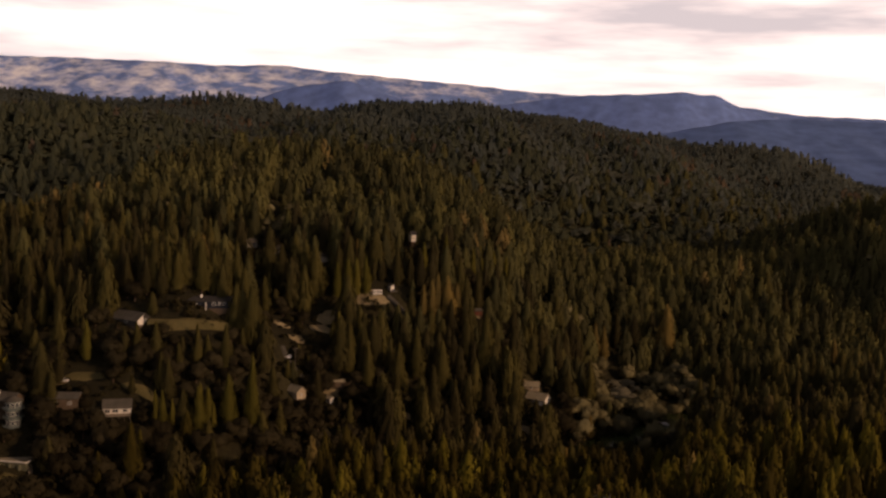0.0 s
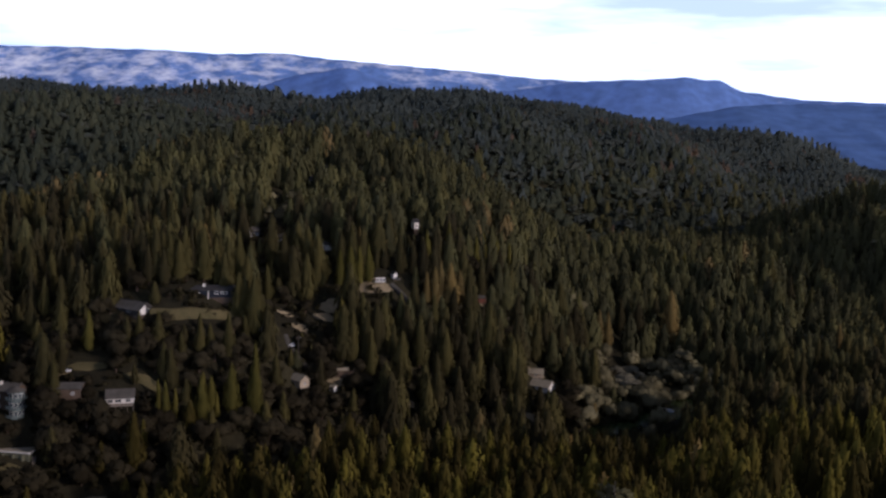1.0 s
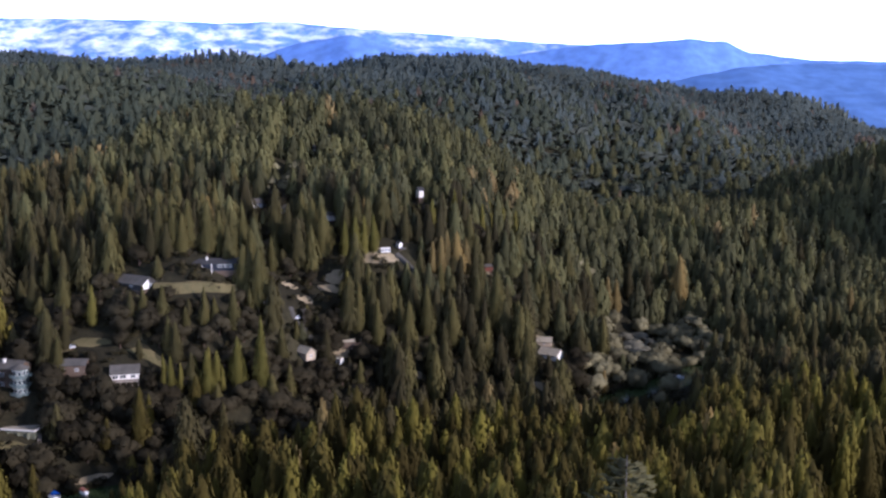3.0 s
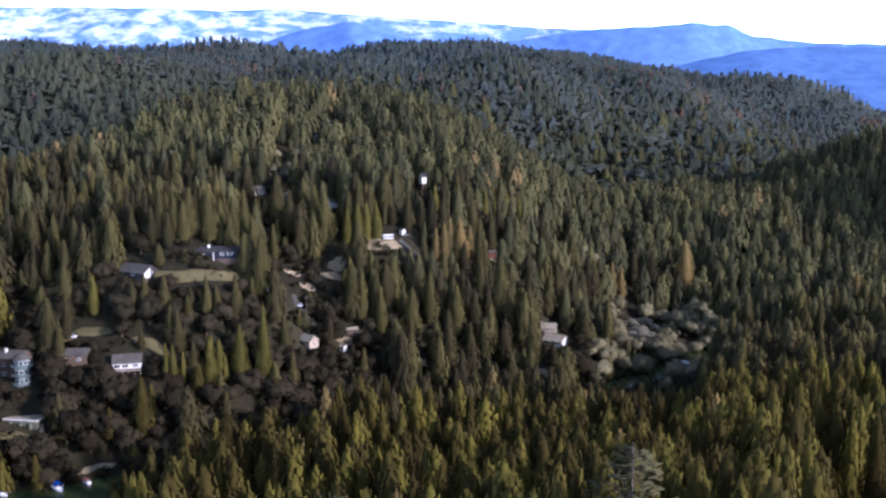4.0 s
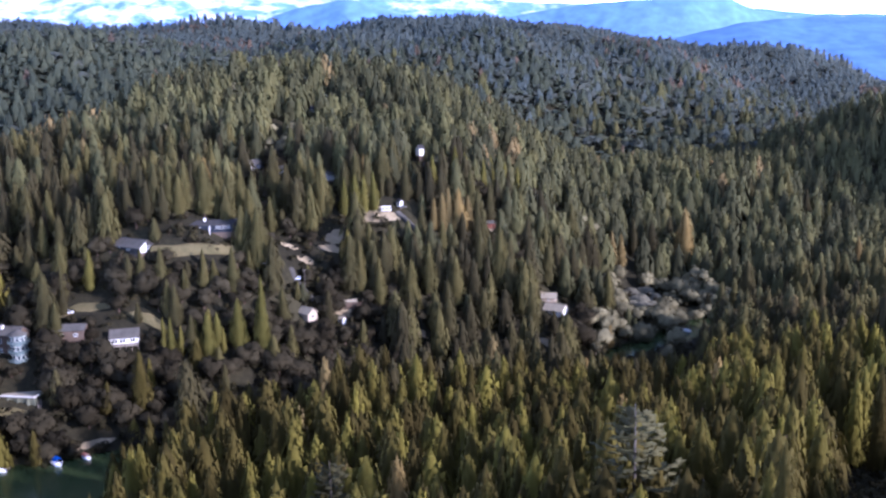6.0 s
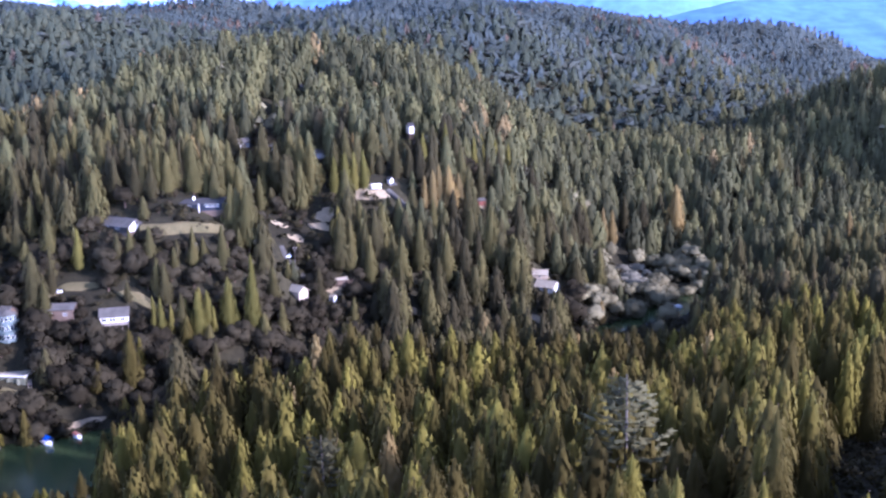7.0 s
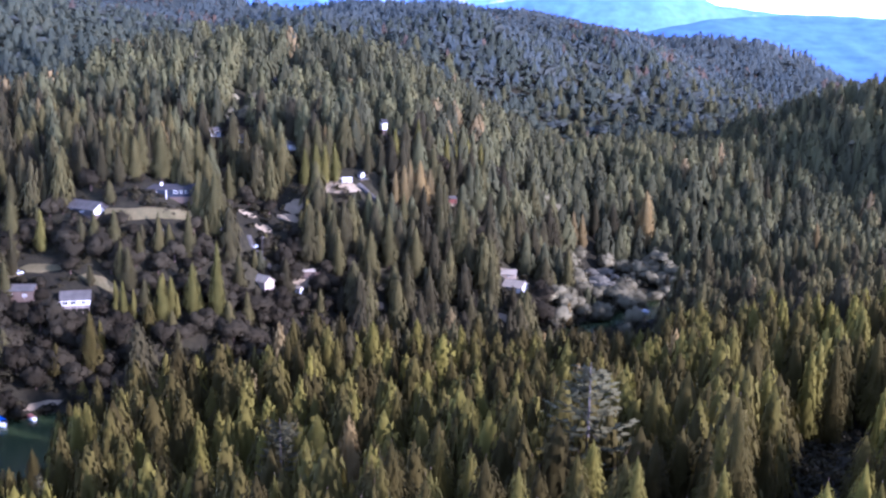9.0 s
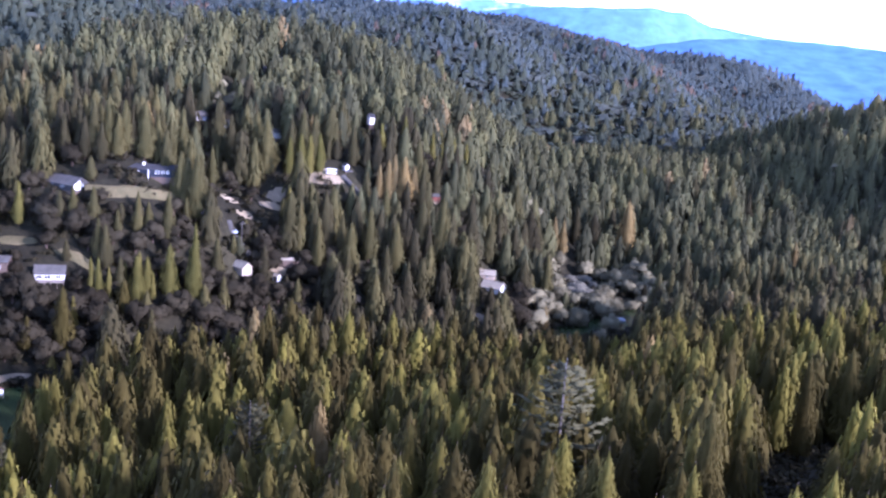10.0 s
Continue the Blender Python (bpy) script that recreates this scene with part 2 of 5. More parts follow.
def mountain(name, rock, snow_from=0.0, snow_full=0.0):
    """Wooded rock seen far off, haze in its colour; snow lies in patches that grow with height."""
    m, n, l, b = material(name, 0.95)
    woods = noise_tex(n, l, 0.02, 6)
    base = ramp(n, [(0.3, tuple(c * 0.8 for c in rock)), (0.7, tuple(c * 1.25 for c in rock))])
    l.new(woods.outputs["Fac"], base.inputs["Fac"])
    if not snow_full:
        l.new(base.outputs["Color"], b.inputs["Base Color"])
        return m
    ge, sp, mr = n.new("ShaderNodeNewGeometry"), n.new("ShaderNodeSeparateXYZ"), n.new("ShaderNodeMapRange")
    l.new(ge.outputs["Position"], sp.inputs["Vector"])
    mr.inputs["From Min"].default_value, mr.inputs["From Max"].default_value = snow_from, snow_full
    l.new(sp.outputs["Z"], mr.inputs["Value"])
    top = n.new("ShaderNodeMapRange")       # wind keeps the crest bare
    top.inputs["From Min"].default_value, top.inputs["From Max"].default_value = snow_full - 50, snow_full + 10
    l.new(sp.outputs["Z"], top.inputs["Value"])
    mx_ = n.new("ShaderNodeMapRange")
    for key, val in (("From Min", -2200), ("From Max", 1800), ("To Min", 0.10), ("To Max", -0.06)):
        mx_.inputs[key].default_value = val
    l.new(sp.outputs["X"], mx_.inputs["Value"])
    big = noise_tex(n, l, 0.017, 8, stretch=(0.6, 0.6, 1.8))
    small = noise_tex(n, l, 0.06, 4, stretch=(0.7, 0.7, 1.6))
    f = add(n, l, add(n, l, big.outputs["Fac"], 0.75, "MULTIPLY"), add(n, l, small.outputs["Fac"], 0.25, "MULTIPLY"))
    f = add(n, l, add(n, l, f, add(n, l, add(n, l, mr.outputs["Result"], 0.13, "MULTIPLY"), add(n, l, top.outputs["Result"], 0.14, "MULTIPLY"), "SUBTRACT")), mx_.outputs["Result"])
    r = ramp(n, [(0.56, (0, 0, 0)), (0.78, (1, 1, 1))])
    l.new(f, r.inputs["Fac"])
    mx = n.new("ShaderNodeMix")
    mx.data_type = "RGBA"
    l.new(r.outputs["Color"], mx.inputs["Factor"])
    l.new(base.outputs["Color"], mx.inputs["A"])
    mx.inputs["B"].default_value = (0.78, 0.82, 0.92, 1)
    l.new(mx.outputs["Result"], b.inputs["Base Color"])
    return m


# the blue of all three base colours is haze, not rock
SNOW_RANGE = mountain("hazed_snowy_granite", (0.135, 0.24, 0.52), 220, 430)
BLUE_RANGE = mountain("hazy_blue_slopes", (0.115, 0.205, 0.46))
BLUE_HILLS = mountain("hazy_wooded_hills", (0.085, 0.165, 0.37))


# ---- mesh helpers ----
def mesh_object(name, verts, faces, mat, parent=None, tint=None, normals=None):
    me = bpy.data.meshes.new(name)
    verts, faces = np.asarray(verts, np.float32), np.asarray(faces, np.int32)
    k = faces.shape[1]
    me.vertices.add(len(verts))
    me.vertices.foreach_set("co", verts.ravel())
    me.loops.add(faces.size)
    me.loops.foreach_set("vertex_index", faces.ravel())
    me.polygons.add(len(faces))
    me.polygons.foreach_set("loop_start", np.arange(0, faces.size, k, dtype=np.int32))
    me.update(calc_edges=True)
    if tint is not None:
        a = me.attributes.new("tint", "FLOAT", "FACE")
        a.data.foreach_set("value", np.asarray(tint, np.float32))
    if normals is not None:
        me.polygons.foreach_set("use_smooth", np.ones(len(faces), bool))
        me.normals_split_custom_set_from_vertices(np.asarray(normals, np.float32))
    me.materials.append(mat)
    ob = new(name, me)
    ob.parent = parent
    return ob


def part(name, bm, mat, parent=None, label=""):
    me = bpy.data.meshes.new(name)
    bm.normal_update()
    bm.to_mesh(me)
    bm.free()
    me.materials.append(mat)
    ob = new(name, me)
    ob.parent = parent
    return tagged(ob, label=label) if label else ob


def thing(name, label, category, m, group=""):
    ob = new(name)
    ob.empty_display_size = 0.5
    ob.matrix_basis = m
    return tagged(ob, label=label, category=category, group=group)


def box(bm, x0, y0, z0, x1, y1, z1, bevel=0.0):
    v = [bm.verts.new(p) for p in ((x0, y0, z0), (x1, y0, z0), (x1, y1, z0), (x0, y1, z0), (x0, y0, z1), (x1, y0, z1), (x1, y1, z1), (x0, y1, z1))]
    f = [bm.faces.new([v[i] for i in q]) for q in ((3, 2, 1, 0), (4, 5, 6, 7), (0, 1, 5, 4), (1, 2, 6, 5), (2, 3, 7, 6), (3, 0, 4, 7))]
    if bevel:
        bmesh.ops.bevel(bm, geom=list({e for q in f for e in q.edges}), offset=bevel, segments=1, affect="EDGES")
    return bm


def prism(bm, outline, x0, x1):
    """A solid whose cross-section in y, z is the outline, drawn out from x0 to x1."""
    a = [bm.verts.new((x0, y, z)) for y, z in outline]
    b = [bm.verts.new((x1, y, z)) for y, z in outline]
    n = len(outline)
    bm.faces.new(a[::-1])
    bm.faces.new(b)
    for i in range(n):
        bm.faces.new((a[i], a[(i + 1) % n], b[(i + 1) % n], b[i]))
    bmesh.ops.recalc_face_normals(bm, faces=bm.faces)
    return bm


# ---- the lie of the land ----
LAKE_Z = -25.0
# rounded hills: x, y, width across, width along, height
NEAR_HILLS = [(45, 195, 150, 90, 31), (220, 400, 90, 120, 27), (0, -150, 350, 220, 40), (-90, 250, 60, 70, -11), (90, 300, 60, 50, 4)]
HOME_HILLS = [(-140, 620, 90, 70, 49), (-135, 515, 42, 30, 45), (-35, 600, 55, 50, 41), (-160, 458, 45, 22, 13), (-260, 560, 90, 90, 48), (-420, 480, 130, 220, 30),
              (112, 632, 40, 34, -22), (155, 695, 32, 34, -10), (75, 898, 88, 163, -23), (-16, 853, 126, 60, 24), (-86, 805, 142, 90, 87), (27, 693, 60, 78, 48),
              (-197, 732, 60, 69, 31)]
# the first far hill is unseen, added to cast shade on the right-hand slope
FAR_HILLS = [(560, 672, 70, 95, 168), (-396, 797, 199, 130, 15), (-353, 968, 142, 86, 75), (463, 884, 137, 76, 72), (377, 834, 60, 183, 23), (-421, 1486, 274, 338, 96), (-129, 1544, 250, 297, 62),
             (77, 2367, 390, 250, 109), (134, 1346, 121, 210, 100), (363, 1495, 144, 225, 79), (519, 1615, 87, 143, 55), (923, 923, 313, 372, 75), (-26, 1031, 85, 112, 46),
             (-146, 1119, 172, 97, 62), (-240, 2514, 889, 617, 116), (-861, 1199, 315, 360, 149), (185, 1131, 153, 85, 39), (-393, 456, 60, 60, 15), (-582, 750, 110, 68, 63),
             (190, 767, 60, 72, 34), (422, 1295, 85, 85, 52)]
# the arm of the lake: x, y, half width
ARM = [(-420, 270, 90), (-210, 340, 56), (-150, 366, 26), (-105, 405, 16), (-40, 465, 9), (60, 512, 3), (112, 556, 2), (130, 576, 6), (152, 592, 9)]


def smooth(a):
    a = np.clip(a, 0, 1)
    return a * a * (3 - 2 * a)


def shore_distance(x, y):
    best = np.full(np.shape(x), 1e9)
    for (ax, ay, aw), (bx, by, bw) in zip(ARM, ARM[1:]):
        dx, dy = bx - ax, by - ay
        k = np.clip(((x - ax) * dx + (y - ay) * dy) / (dx * dx + dy * dy), 0, 1)
        best = np.minimum(best, np.hypot(x - ax - k * dx, y - ay - k * dy) - aw - k * (bw - aw))
    return best + 4 * np.sin(x * 0.07 + 1) * np.sin(y * 0.055)


def ground_z(x, y):
    x, y = np.asarray(x, float), np.asarray(y, float)
    z = np.full(x.shape, -32.0)
    for cx, cy, rx, ry, h in NEAR_HILLS + HOME_HILLS + FAR_HILLS:
        z = z + h * np.exp(-0.5 * ((x - cx) / rx) ** 2 - 0.5 * ((y - cy) / ry) ** 2)
    d = np.hypot(x, y)
    roll = np.clip((d - 700) / 900, 0, 1)
    z = z + roll * (9 * np.sin(x * 0.0093 + 1.3 * np.sin(y * 0.004)) * np.sin(y * 0.0071 + 0.6) + 6 * np.sin(x * 0.021 + y * 0.012) * np.sin(y * 0.017 - x * 0.006 + 2))
    z = z + 9 * np.exp(-((y - 1165 - 0.12 * x) / 85) ** 2) * np.sin(x * 0.027 + 1.6 * np.sin(y * 0.011 + x * 0.004))      # spurs and gullies
    z = z + 0.8 * np.sin(x * 0.061 + 2) * np.sin(y * 0.053) + 0.4 * np.sin(x * 0.13 + y * 0.11)
    z = np.maximum(z, -21.5 + 0.6 * np.sin(x * 0.03) * np.sin(y * 0.04))
    s = shore_distance(x, y)
    return np.where(s < 30, -29.0 + (z + 29.0) * smooth((s + 4) / 26), z)


def gz(x, y):
    return float(ground_z(np.array([x]), np.array([y]))[0])


def sheet(name, xs, ys, height, mat):
    gx, gy = np.meshgrid(xs, ys)
    v = np.stack([gx.ravel(), gy.ravel(), height(gx, gy).ravel()], 1)
    nx, ny = len(xs), len(ys)
    i = (np.arange(ny - 1)[:, None] * nx + np.arange(nx - 1)[None]).ravel()
    ob = mesh_object(name, v, np.stack([i, i + 1, i + 1 + nx, i + nx], 1), mat)
    for p in ob.data.polygons:
        p.use_smooth = True
    return ob


u = np.linspace(-1, 1, 271)
gxs = 2900 * np.sinh(3.7 * u) / math.sinh(3.7)
gys = np.concatenate([np.linspace(-900, 150, 40)[:-1], np.arange(150, 900, 5.0), np.arange(900, 1600, 12.0), np.arange(1600, 3000, 35.0), np.linspace(3000, 4900, 30)])
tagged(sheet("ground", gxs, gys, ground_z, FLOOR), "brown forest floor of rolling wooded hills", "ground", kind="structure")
tagged(sheet("water", np.linspace(-520, 230, 40), np.linspace(150, 640, 30), lambda x, y: 0 * x + LAKE_Z, WATER), "dark green lake water in a narrow arm", "lake", kind="structure")


# ---- distance ----
def range_of_mountains(name, crest, y0, depth, foot, relief, mat, label):
    """A long mountain with gullied flanks. crest: x and height along the ridge line."""
    cx, cz = np.array(crest).T
    xs = np.linspace(cx[0], cx[-1], 240)
    ts = np.linspace(0, 1, 26)
    line = np.interp(xs, cx, cz)
    line = np.convolve(np.pad(line, 3, "edge"), np.ones(7) / 7, "valid")
    gx, t = np.meshgrid(xs, ts)
    flank = np.where(t < 0.85, (t / 0.85) ** 1.15, 1 - (t - 0.85) * 0.6)
    bend = gx + 130 * np.sin(t * 2.3 + gx * 0.0031) + 60 * np.sin(gx * 0.0083 + 4 * t)
    gully = (0.5 + 0.5 * np.sin(bend * 0.0113)) * 0.6 + (0.5 + 0.5 * np.sin(bend * 0.0247 + 1.9 * t)) * 0.4
    rough = 3.0 * np.sin(gx * 0.031) * np.sin(gx * 0.0171 + 1)
    z = foot + (line[None] - foot) * flank - relief * (1 - gully) * np.sin(np.clip(t / 0.85, 0, 1) * math.pi) + rough * t
    y = y0 - depth + t * depth / 0.85 + 40 * np.sin(gx * 0.006)
    nx = len(xs)
    i = (np.arange(len(ts) - 1)[:, None] * nx + np.arange(nx - 1)[None]).ravel()
    ob = mesh_object(name, np.stack([gx.ravel(), y.ravel(), z.ravel()], 1), np.stack([i, i + 1, i + 1 + nx, i + nx], 1), mat)
    for p in ob.data.polygons:
        p.use_smooth = True
    return tagged(ob, label, "mountains", kind="structure")


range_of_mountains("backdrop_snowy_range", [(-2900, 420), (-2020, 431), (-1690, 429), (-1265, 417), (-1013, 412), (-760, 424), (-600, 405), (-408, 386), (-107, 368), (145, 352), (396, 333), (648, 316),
                   (1000, 305), (1300, 297), (1505, 266), (1755, 260), (1925, 253), (2900, 240)], 4600, 620, 60, 34, SNOW_RANGE, "long mountain range with snow patches, blue haze in its colour")
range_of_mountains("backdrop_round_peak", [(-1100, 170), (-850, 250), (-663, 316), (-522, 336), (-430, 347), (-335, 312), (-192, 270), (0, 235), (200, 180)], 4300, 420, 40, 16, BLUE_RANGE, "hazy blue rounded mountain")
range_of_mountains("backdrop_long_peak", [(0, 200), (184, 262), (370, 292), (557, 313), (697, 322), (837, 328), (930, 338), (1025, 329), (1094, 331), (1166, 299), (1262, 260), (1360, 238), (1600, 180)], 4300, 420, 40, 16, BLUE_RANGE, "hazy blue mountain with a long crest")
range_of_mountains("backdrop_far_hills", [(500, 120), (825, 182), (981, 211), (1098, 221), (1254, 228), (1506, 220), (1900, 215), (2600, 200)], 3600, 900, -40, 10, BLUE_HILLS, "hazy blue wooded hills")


# ---- trees ----
rng = np.random.default_rng(7)


def blades(rows):
    """Sprays of one triangle each, from rows of left, right, tip."""
    v = np.array(rows, float).reshape(-1, 3)
    return v, np.arange(len(v)).reshape(-1, 3)


def outward(v, f, centre, up, jitter, seed, own_share=0.45):
    """Turns the triangles to face outward and gives soft normals that follow the crown as a whole."""
    r = np.random.default_rng(seed)
    away = v - centre
    if up is not None:
        away = np.stack([away[:, 0], away[:, 1], np.full(len(v), 0.0)], 1)
    away /= np.maximum(np.linalg.norm(away, axis=1), 1e-4)[:, None]
    if up is not None:
        away[:, 2] = up
    n = np.cross(v[f[:, 1]] - v[f[:, 0]], v[f[:, 2]] - v[f[:, 0]])
    flip = (n * away[f].mean(1)).sum(1) < 0
    f = np.where(flip[:, None], f[:, ::-1], f)
    n[flip] *= -1
    n /= np.maximum(np.linalg.norm(n, axis=1), 1e-9)[:, None]
    own = np.zeros_like(v)
    for c in range(3):
        np.add.at(own, f[:, c], n)
    own /= np.maximum(np.linalg.norm(own, axis=1), 1e-9)[:, None]
    soft = away + own_share * own + jitter * r.normal(size=v.shape)
    return v, f, soft / np.linalg.norm(soft, axis=1)[:, None]


def conifer(seed, sprays, width, bare=0.10, power=0.8, ragged=0.3, cover=1.9, up=0.42, core=6, own_share=0.45):
    """A conifer one unit high: overlapping hanging sprays round a dark core. Returns the crown's points and triangles."""
    r = np.random.default_rng(seed)
    size = math.sqrt(3.1416 * width * 0.9 * cover / sprays)
    lean, fat = r.random(2) * 6.283, 0.75 + 0.5 * r.random()
    rows, a = [], r.random() * 6.283
    for i in range(sprays):
        u = 1 - math.sqrt(1 - (i + 0.5) / sprays * 0.995)
        h = bare + (1 - bare) * u
        a += 2.39996 + 0.5 * (r.random() - 0.5)
        low = min(1.0, 0.55 + 2.6 * u)
        q = width * low * (1 - u) ** power * (1 + 0.22 * math.sin(a + lean[0]) * math.sin(7 * u + lean[1]) + 0.14 * math.sin(2 * a + lean[1]) * math.sin(19 * u + lean[0])) * (1 + ragged * (r.random() - 0.62)) + 0.006
        ln = size * 1.35 * (0.7 + 0.6 * r.random()) * (0.55 + 0.45 * (1 - u))
        wd = min(0.9, 0.35 * size * (0.8 + 0.5 * r.random()) / max(q, 0.02))
        tw = 0.5 * (r.random() - 0.5)
        ra, rb = q * (0.78 + 0.14 * r.random()), q * (0.78 + 0.14 * r.random())
        rows.append(((ra * math.cos(a - wd), ra * math.sin(a - wd), min(h + ln * (0.55 + tw), 1.02)), (rb * math.cos(a + wd), rb * math.sin(a + wd), min(h + ln * (0.55 - tw), 1.02)),
                     (q * math.cos(a + tw * wd) * 1.06, q * math.sin(a + tw * wd) * 1.06, h - ln * (0.8 + 0.5 * r.random()) * fat)))
    v, f = blades(rows)
    n, base, levels = core, len(v), (0.04, 0.30, 0.56, 0.80) if core > 5 else (0.04, 0.45)
    inner = [(q * math.cos(6.283 * k / n), q * math.sin(6.283 * k / n), bare + (1 - bare) * u) for u in levels for q in (0.64 * width * min(1.0, 0.55 + 2.6 * u) * (1 - u) ** power,) for k in range(n)]
    tip = base + n * len(levels)
    v = np.concatenate([v, inner, [(0, 0, 0.99), (0, 0, bare)]])
    walls = []
    for i in range(len(levels) - 1):
        for k in range(n):
            p0, p1, p2, p3 = base + i * n + k, base + i * n + (k + 1) % n, base + (i + 1) * n + (k + 1) % n, base + (i + 1) * n + k
            walls += [(p0, p1, p2), (p0, p2, p3)]
    walls += [(tip - n + k, tip - n + (k + 1) % n, tip) for k in range(n)] + [(base + (k + 1) % n, base + k, tip + 1) for k in range(n)]
    f = np.concatenate([f, walls])
    return outward(v, f, np.zeros(3), up, 0.35 * own_share, seed, own_share)


def trunk_mesh(radius, top=1.0, sides=5):
    v = [(radius * s * math.cos(6.283 * k / sides), radius * s * math.sin(6.283 * k / sides), z) for z, s in ((-0.04, 1.2), (0.35, 0.8), (top, 0.12)) for k in range(sides)]
    f = [(i * sides + k, i * sides + (k + 1) % sides, (i + 1) * sides + (k + 1) % sides, (i + 1) * sides + k) for i in range(2) for k in range(sides)]
    return np.array(v), np.array(f)


def round_crown(seed, lobes, leaves, size=0.05, dense=6, up=None):
    """A full round crown one unit high with its trunk: several lobes, each a dense mass of twigs fringed by small clumps."""
    r = np.random.default_rng(seed)
    vs, fs, ns, at = [], [], [], 0
    for k in range(lobes):
        a, d = 6.283 * (k + 0.7 * r.random()) / lobes * 1.618, 0.27 * math.sqrt(r.random())
        c = np.array((d * math.cos(a), d * math.sin(a), 0.30 + (0.48 - 0.9 * d) * r.random()))
        s = 0.15 + 0.10 * r.random()
        rows = []
        for _ in range(leaves):
            n = r.normal(size=3)
            n[2] = n[2] + 0.15
            n /= np.linalg.norm(n)
            t = np.cross(n, r.normal(size=3))
            t /= np.linalg.norm(t)
            b = np.cross(n, t)
            p = c + n * s * (0.80 + 0.34 * r.random())
            e = size * (0.7 + 0.7 * r.random())
            rows.append((p - t * e, p - b * e * 0.9 + n * 0.012, p + (t + b) * e * 0.9 - n * 0.012))
        v, f = blades(rows)
        q, m = dense, dense // 2 + 1        # the twigs inside the lobe
        if dense:
            shell, tri = [], []
            for i in range(m):
                el = math.pi * (i + 0.5) / m - math.pi / 2
                for j in range(q):
                    az = 6.283 * (j + 0.5 * (i % 2)) / q
                    w = s * (0.60 + 0.16 * r.random())
                    shell.append(c + w * np.array((math.cos(el) * math.cos(az), math.cos(el) * math.sin(az), math.sin(el))))
            shell += [c - (0, 0, 0.85 * s), c + (0, 0, 0.85 * s)]
            for i in range(m - 1):
                for j in range(q):
                    p0, p1, p2, p3 = i * q + j, i * q + (j + 1) % q, (i + 1) * q + (j + 1) % q, (i + 1) * q + j
                    tri += [(p0, p1, p2), (p0, p2, p3)]
            tri += [((j + 1) % q, j, m * q) for j in range(q)] + [((m - 1) * q + j, (m - 1) * q + (j + 1) % q, m * q + 1) for j in range(q)]
            f = np.concatenate([f, np.array(tri) + len(v)])
            v = np.concatenate([v, shell])
        v, f, n1 = outward(v, f, 0.3 * c + 0.7 * np.array((0, 0, 0.36)), up, 0.04, seed + k, 0.08)
        vs.append(v)
        fs.append(f + at)
        ns.append(n1)
        at += len(v)
    return np.concatenate(vs), np.concatenate(fs), np.concatenate(ns)


def joined(name, variants, x, y, h, w, mat, label, category, sink=0.4, lie=0.0):
    """Many trees as one mesh: each a turned, stretched copy of one of the variants, with its own tint; lie tilts the crowns' normals with the slope."""
    if len(x) == 0:
        return None
    which = rng.integers(0, len(variants), len(x))
    turn, tint, z = rng.random(len(x)) * 6.283, rng.random(len(x)), ground_z(x, y) - sink
    gx, gy = [(ground_z(x + a, y + b) - ground_z(x - a, y - b)) / 40 * lie for a, b in ((20, 0), (0, 20))]
    vs, fs, ts, ns, at = [], [], [], [], 0
    for k, (v, f, n) in enumerate(variants):
        i = np.nonzero(which == k)[0]
        if len(i) == 0:
            continue
        c, s = np.cos(turn[i])[:, None], np.sin(turn[i])[:, None]
        sw, sh = (h[i] * w[i])[:, None], h[i][:, None]
        p = np.stack([(v[None, :, 0] * c - v[None, :, 1] * s) * sw + x[i][:, None], (v[None, :, 0] * s + v[None, :, 1] * c) * sw + y[i][:, None], v[None, :, 2] * sh + z[i][:, None]], 2)
        vs.append(p.reshape(-1, 3))
        ns.append(np.stack([n[None, :, 0] * c - n[None, :, 1] * s - gx[i][:, None], n[None, :, 0] * s + n[None, :, 1] * c - gy[i][:, None], np.broadcast_to(n[None, :, 2], (len(i), len(n)))], 2).reshape(-1, 3))
        fs.append((f[None] + (np.arange(len(i)) * len(v))[:, None, None] + at).reshape(-1, 3))
        ts.append(np.repeat(tint[i], len(f)))
        at += len(i) * len(v)
    ob = mesh_object(name, np.concatenate(vs), np.concatenate(fs), mat, tint=np.concatenate(ts), normals=np.concatenate(ns))
    return tagged(ob, label, category, kind="stuff")



# ---- where the woods stand ----
# open ground: x, y, half width, half depth
OPEN = [(-148, 455, 10, 8), (-155, 496, 12, 6), (-119, 512, 11, 6), (-194, 446, 14, 10), (-183, 422, 13, 11), (-171, 452, 8, 6), (54, 558, 11, 9), (-74, 501, 8, 6), (-40, 579, 15, 6),
        (-120, 623, 5, 4), (-114, 630, 4, 4), (-102, 615, 4, 4), (-72, 601, 4, 4), (-23, 682, 9, 4), (-103, 758, 4, 3), (-57, 510, 3, 3)]
BARE = [(-168, 470, 12, 6), (-140, 467, 11, 5), (-124, 498, 20, 4), (-180, 466, 7, 4), (-65, 557, 7, 6), (-67, 549, 7, 4), (-88, 542, 5, 4), (-78, 537, 6, 4),
        (-100, 560, 6, 3), (-19, 516, 5, 3), (50, 569, 7, 4), (47, 527, 5, 3), (115, 638, 12, 23), (-150, 411, 11, 3), (20, 600, 4, 3), (-82, 521, 6, 7), (-28, 578, 8, 6), (-54, 518, 7, 3), (135, 574, 8, 4)]
# water and trees kept open to the camera: x, y, half width, half depth
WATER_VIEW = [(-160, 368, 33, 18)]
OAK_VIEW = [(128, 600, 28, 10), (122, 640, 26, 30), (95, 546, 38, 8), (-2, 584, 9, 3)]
HOLLOW = (119, 302, 9)
